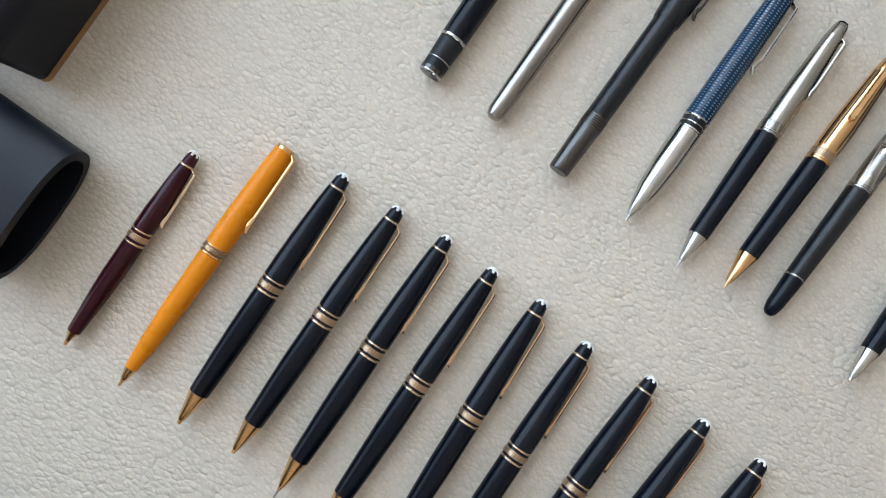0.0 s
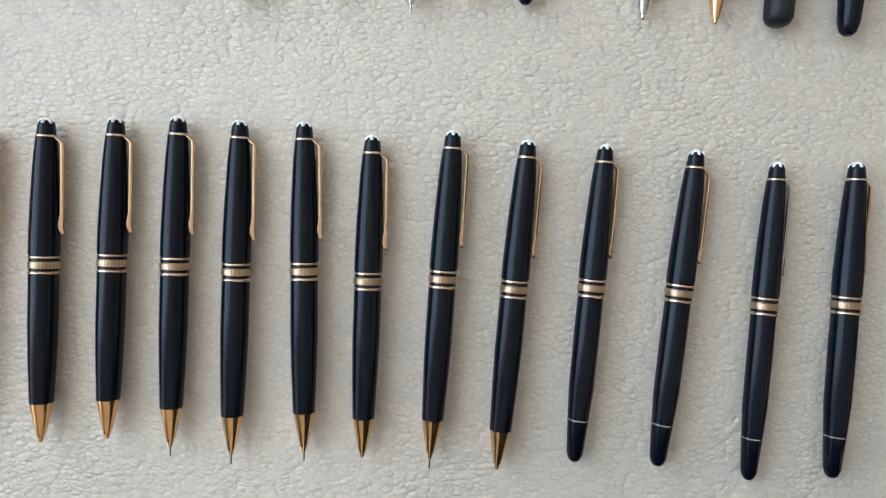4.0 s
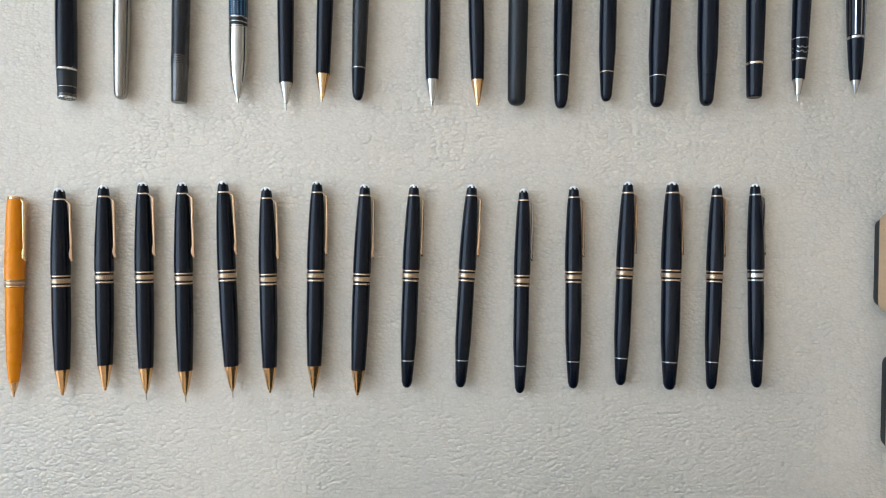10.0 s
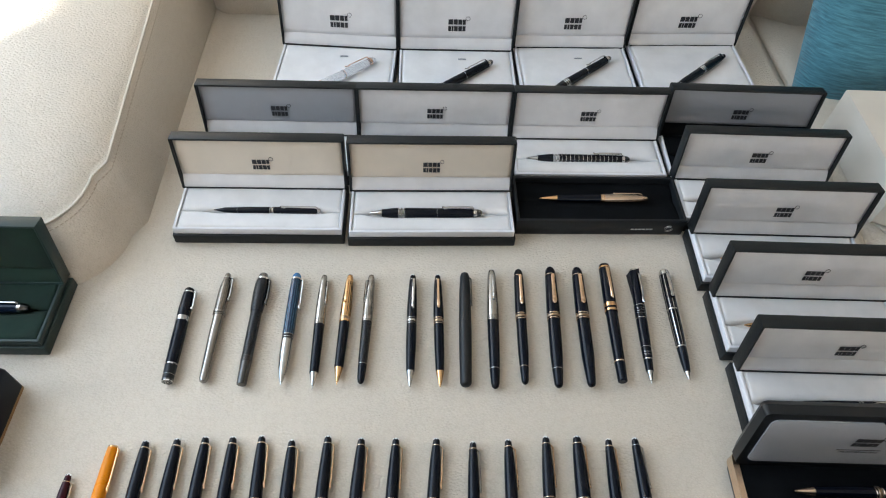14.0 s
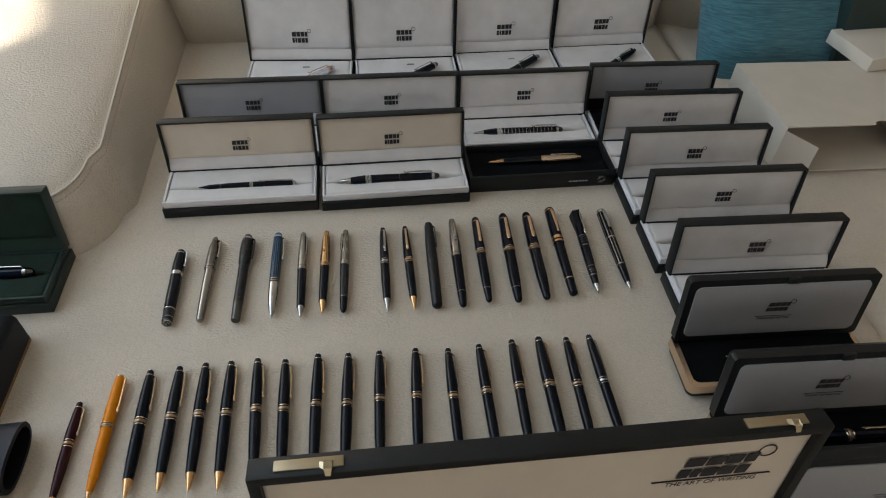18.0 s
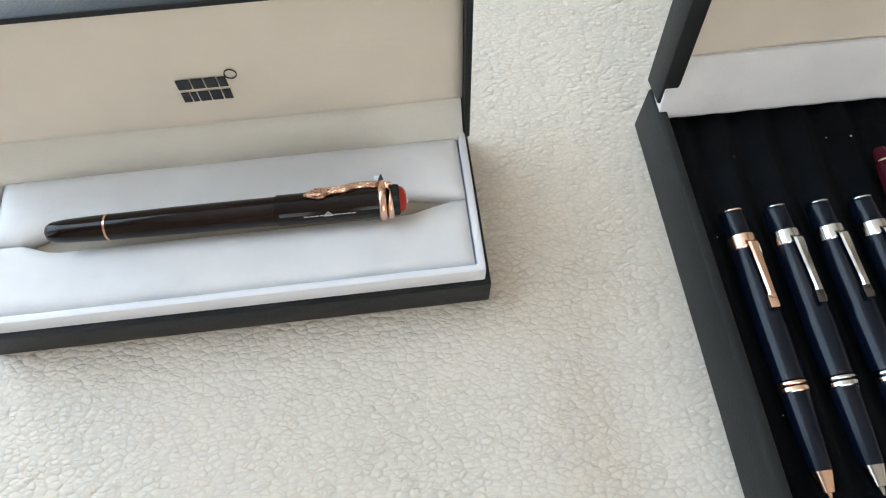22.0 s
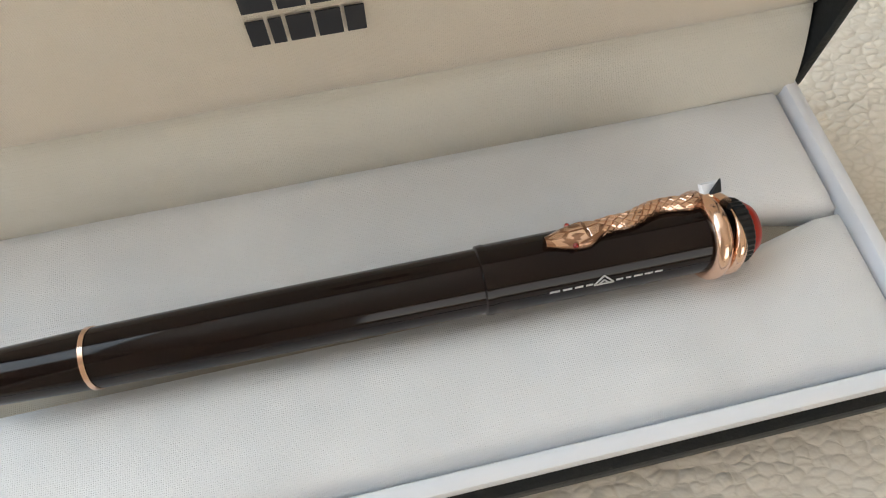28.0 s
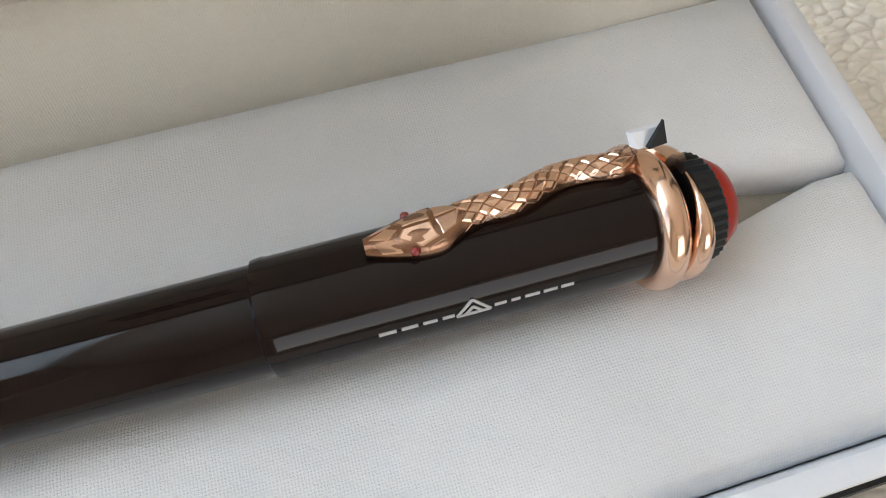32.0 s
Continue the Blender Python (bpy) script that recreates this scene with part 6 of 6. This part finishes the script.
du, dv = 0.056, 0.46
for r in range(30):
    u = 0.30 + r * du * 0.5
    if u > 0.985:
        break
    for c in range(-3, 4):
        v = c * dv + (dv / 2 if r % 2 else 0)
        if abs(v) > 0.94:
            continue
        k = 0.455
        pts = [on_snake(u - du * k, v), on_snake(u, min(1, v + dv * k)), on_snake(u + du * k, v), on_snake(u, max(-1, v - dv * k))]
        mid = on_snake(u, v)
        out = Vector((mid.x, 0, mid.z)).normalized()
        raised("scale", pts, mid, out, 0.66, 0.00016)
HEAD_PLATES = (((0.015, 0), (0.07, 0.22), (0.10, 0.0), (0.07, -0.22)), ((0.02, 0.25), (0.045, 0.75), (0.105, 0.70), (0.085, 0.22)), ((0.02, -0.25), (0.045, -0.75), (0.105, -0.70), (0.085, -0.22)),
               ((0.115, 0.03), (0.095, 0.25), (0.155, 0.55), (0.205, 0.40), (0.195, 0.03)), ((0.115, -0.03), (0.095, -0.25), (0.155, -0.55), (0.205, -0.40), (0.195, -0.03)),
               ((0.21, 0.03), (0.215, 0.40), (0.26, 0.42), (0.285, 0.03)), ((0.21, -0.03), (0.215, -0.40), (0.26, -0.42), (0.285, -0.03)),
               ((0.17, 0.62), (0.16, 0.85), (0.25, 0.85), (0.215, 0.50)), ((0.17, -0.62), (0.16, -0.85), (0.25, -0.85), (0.215, -0.50)))
for pl in HEAD_PLATES:
    pts = [on_snake(*p) for p in pl]
    mid = sum(pts, Vector()) / len(pts)
    out = Vector((mid.x, 0, mid.z)).normalized()
    raised("head_scale", pts, mid, out, 0.88, 0.00014)
for v in (-0.66, 0.66):
    p = on_snake(0.135, v)
    e = bmesh.new()
    bmesh.ops.create_uvsphere(e, u_segments=12, v_segments=8, radius=0.0005)
    part("eye", e, EYE, snake_pen, "dark red stone eye", place=AX @ Matrix.Translation(p))
# pale printed bars along the cap, and a peaked sign between them
printed = Matrix.Translation((0, 0, 0.0064)) @ Euler((0, radians(-28), 0)).to_matrix().to_4x4()
for y, w in ((0.0978, 0.0017), (0.1000, 0.0016), (0.1021, 0.0014), (0.1040, 0.0012), (0.1092, 0.0012), (0.1109, 0.0009), (0.1123, 0.0015), (0.1142, 0.0014), (0.1160, 0.0013)):
    part("printed_bar", box_bm(0.0060, 0.00617, y, y + w, -0.00036, -0.00002), SILVER_INK, snake_pen, place=printed)
for a, b in (((0.1054, -0.0005), (0.1071, 0.0012)), ((0.1071, 0.0012), (0.1088, -0.0005)), ((0.1062, -0.0005), (0.1071, 0.0003)), ((0.1071, 0.0003), (0.1080, -0.0005)), ((0.1054, -0.0005), (0.1088, -0.0005))):
    along = (Vector(b) - Vector(a)).normalized() * 0.00014
    corners = [(a[0] + along.y, a[1] - along.x), (b[0] + along.y, b[1] - along.x), (b[0] - along.y, b[1] + along.x), (a[0] - along.y, a[1] + along.x)]
    part("printed_sign", loft([[(0.0060, y, z) for y, z in corners], [(0.00617, y, z) for y, z in corners]]), SILVER_INK, snake_pen, "small pale peaked sign", place=printed)
# plastic film tag left on the clip
tag = part("film_tag", loft([[(-0.0045, 0.1255, 0.0085), (-0.0040, 0.1262, 0.0085), (-0.0042, 0.1290, 0.0086), (-0.0047, 0.1288, 0.0086)],
                             [(-0.0056, 0.1252, 0.0096), (-0.0053, 0.1256, 0.0097), (-0.0054, 0.1290, 0.0095), (-0.0058, 0.1288, 0.0095)]]), FILM, snake_pen, "scrap of clear white film", place=AX)
part("film_tip", loft([[(-0.0040, 0.1268, 0.0088), (-0.0036, 0.1270, 0.0088), (-0.0038, 0.1290, 0.0088)], [(-0.0052, 0.1282, 0.0112), (-0.0050, 0.1283, 0.0112), (-0.0051, 0.1284, 0.0111)]]), MATTE, snake_pen, "dark pointed scrap of tape", place=AX)

# ---- things on the near side ----
green = pen_box(pose(-0.570, 0.140, 0, 0, 0, 0.0), "open dark green pen box with green velvet bed", GB, W=0.201, D=0.088, shell=GREEN, lining=GREEN_VELVET, panel=GREEN_VELVET, mark=False, seed=40, lid_h=0.082, lean=10, opening=(0.04, 0.165, 0.004), name="green_pen_box")
for o in green.children:
    if o.name.startswith("tray_rim"):
        o.data.materials[0] = GREEN
        o["label"] = "dark green rim"
star_pen(laid(-0.570 + 0.042, 0.140 + 0.041, Z - 0.002, -90), "dark blue pen with silver clip on green velvet", body=NAVY, dome=GUNMETAL, turn=-20)

# rounded dark case with a light lower edge
mid = thing("closed_case", pose(-0.590, 0.002, 0, 0, 0, 0.0), "closed dark case with a pale brown lower edge", "pen case")
o = round_rect(0.208, 0.104, 0.004)
part("lower_edge", plate_bm(o, 0.0, 0.004), CARD_EDGE, mid, "pale brown lower edge")
part("shell", loft([[(x, y, 0.0042) for x, y in o], [(x, y, 0.036) for x, y in o], [(0.104 + (x - 0.104) * 0.985, 0.049 + (y - 0.049) * 0.97, 0.043) for x, y in o],
                    [(0.104 + (x - 0.104) * 0.93, 0.049 + (y - 0.049) * 0.86, 0.047) for x, y in o], [(0.104 + (x - 0.104) * 0.5, 0.049 + (y - 0.049) * 0.4, 0.049) for x, y in o]]), POUCH, mid, "dark leather shell", sharp=60)

# leather pouch lying on its side, open at one end
pouch = thing("pen_pouch", pose(-0.345, -0.0455, 0, 0, 0, 0.0), "black leather pen pouch, open at its end", "pouch")


def tube_section(x, w, h, shrink=0.0, n=28, lift=0.0):
    pts = []
    for k in range(n):
        a = 2 * math.pi * k / n
        c, s = math.cos(a), math.sin(a)
        px = (w / 2 - shrink) * math.copysign(abs(c) ** 0.75, c)
        pz = (h / 2 - shrink) * math.copysign(abs(s) ** 0.85, s)
        pts.append((x, px, h / 2 + pz + lift))
    return pts


bm = bmesh.new()
outs = [tube_section(x, w, h) for x, w, h in ((-0.20, 0.062, 0.020), (-0.15, 0.066, 0.024), (-0.10, 0.068, 0.027), (-0.05, 0.069, 0.030), (-0.01, 0.069, 0.032), (0.0025, 0.069, 0.033))]
ins = [tube_section(x, w, h, 0.0042) for x, w, h in ((0.003, 0.069, 0.033), (-0.01, 0.069, 0.032), (-0.05, 0.069, 0.030), (-0.12, 0.067, 0.026))]
rings = [[bm.verts.new(p) for p in s] for s in outs + ins]
for a, b in zip(rings, rings[1:]):
    for k in range(len(a)):
        bm.faces.new((a[k], a[(k + 1) % len(a)], b[(k + 1) % len(a)], b[k]))
bm.faces.new(rings[0][::-1])
bm.faces.new(rings[-1])
bmesh.ops.recalc_face_normals(bm, faces=bm.faces)
part("body", bm, POUCH, pouch, "soft black leather tube", sharp=70)
secs = []
for x, wd in ((-0.19, 0.05), (-0.06, 0.052), (-0.03, 0.050), (-0.022, 0.042), (-0.020, 0.030)):
    h = 0.020 + (x + 0.2) / 0.2 * 0.012
    row = []
    for k in range(9):
        u = k / 8 * 2 - 1
        row.append((x, u * wd / 2, h + 0.0006 - 0.006 * abs(u) ** 3))
    for k in range(8, -1, -1):
        u = k / 8 * 2 - 1
        row.append((x, u * wd / 2, h + 0.0026 - 0.006 * abs(u) ** 3))
    secs.append(row)
part("flap", loft(secs), POUCH, pouch, "rounded leather flap")

# ---- cushion and cartons on the far seat ----
pillow = thing("cushion", pose(0.565, 0.50, 0.0, -24, 0, 0), "teal woven cushion leaning against the sofa back", "cushion")
bm = bmesh.new()
nx, ny = 30, 30
sheets = []
for side in (1, -1):
    vs = []
    for j in range(ny + 1):
        row = []
        for i in range(nx + 1):
            u, v = i / nx * 2 - 1, j / ny * 2 - 1
            e = max(0.0, (1 - u ** 4) * (1 - v ** 4)) ** 0.6
            wob = 0.006 * noise.noise((u * 2.2, v * 2.6, 1.5 + side)) * e
            row.append(bm.verts.new((0.18 + 0.18 * u * (1 - 0.03 * v * v), 0.09 - side * (0.055 * e + wob), 0.19 + 0.185 * v * (1 - 0.03 * u * u))))
        vs.append(row)
    for j in range(ny):
        for i in range(nx):
            f = (vs[j][i], vs[j][i + 1], vs[j + 1][i + 1], vs[j + 1][i])
            bm.faces.new(f if side > 0 else f[::-1])
bmesh.ops.remove_doubles(bm, verts=bm.verts, dist=0.0001)
part("cover", bm, TEAL, pillow, "teal woven cover", sharp=120)

carton = thing("open_carton", pose(0.575, 0.330, 0.004, 0, 0, -1.0), "open cream card carton with bent flaps, empty", "carton")
w, d, h, t = 0.235, 0.175, 0.068, 0.0012
part("bottom", box_bm(0, w, 0, d, 0, t), CARD, carton)
notch = [(w * 0.62 + 0.014 * math.cos(radians(a)), 0.010 * math.sin(radians(a))) for a in range(180, -1, -20)]
panel = [(0, 0)] + notch + [(w, 0), (w, d), (0, d)]
part("top_panel", loft([[(x, y, h - t) for x, y in panel], [(x, y, h) for x, y in panel]]), CARD, carton, "card panel with a thumb notch", sharp=20)
part("side_panel", box_bm(0, t, 0, d, t, h - t), CARD, carton)
part("side_panel", box_bm(w - t, w, 0, d, t, h - t), CARD, carton)
part("back_panel", box_bm(t, w - t, d - t, d, t, h - t), CARD, carton)
part("front_flap", loft([[(0.004, 0, 0.0), (w - 0.004, 0, 0.0), (w - 0.004, 0.001, 0.0012), (0.004, 0.001, 0.0012)], [(0.012, -0.020, 0.004), (w - 0.012, -0.020, 0.004), (w - 0.012, -0.0195, 0.005), (0.012, -0.0195, 0.005)]]), CARD, carton, "narrow tuck flap")
part("dust_flap", loft([[(0, 0, 0.004), (0.0012, 0, 0.004), (0.0012, 0, h - 0.006), (0, 0, h - 0.006)], [(0.040, -0.026, 0.010), (0.041, -0.025, 0.010), (0.041, -0.025, h - 0.018), (0.040, -0.026, h - 0.018)]]), CARD, carton, "bent side flap")
part("dust_flap", loft([[(w, 0, 0.004), (w - 0.0012, 0, 0.004), (w - 0.0012, 0, h - 0.006), (w, 0, h - 0.006)], [(w - 0.034, 0.028, 0.008), (w - 0.035, 0.029, 0.008), (w - 0.035, 0.029, h - 0.012), (w - 0.034, 0.028, h - 0.012)]]), CARD, carton, "bent side flap")
carton2 = thing("carton", pose(0.775, 0.465, 0.0725, 0, 0, 8), "cream card carton lying on another", "carton")
part("body", box_bm(0, 0.2, 0, 0.10, 0, 0.022, 0.0008), CARD, carton2)
part("lid_flap", loft([[(0.0, 0, 0.021), (0.2, 0, 0.021), (0.2, 0.001, 0.022), (0.0, 0.001, 0.022)], [(0.01, -0.02, 0.036), (0.19, -0.02, 0.036), (0.19, -0.019, 0.037), (0.01, -0.019, 0.037)]]), CARD, carton2, "raised flap")
tall = thing("tall_green_box", pose(0.782, 0.545, 0.004, -9, 0, 4), "tall dark green box with open white top flaps", "box")
part("body", box_bm(0, 0.20, 0, 0.08, 0, 0.215, 0.0008), GREEN, tall, "dark green card body")
part("flap", loft([[(0, 0, 0.2152), (0.0015, 0, 0.2152), (0.0015, 0.08, 0.2152), (0, 0.08, 0.2152)], [(0.045, 0.0, 0.236), (0.046, 0.0, 0.2355), (0.046, 0.08, 0.2355), (0.045, 0.08, 0.236)]]), GREEN, tall, "folded corner flap")
part("inner_flap", box_bm(0.004, 0.196, 0.075, 0.0765, 0.2152, 0.262), CARD, tall, "white inside flap")
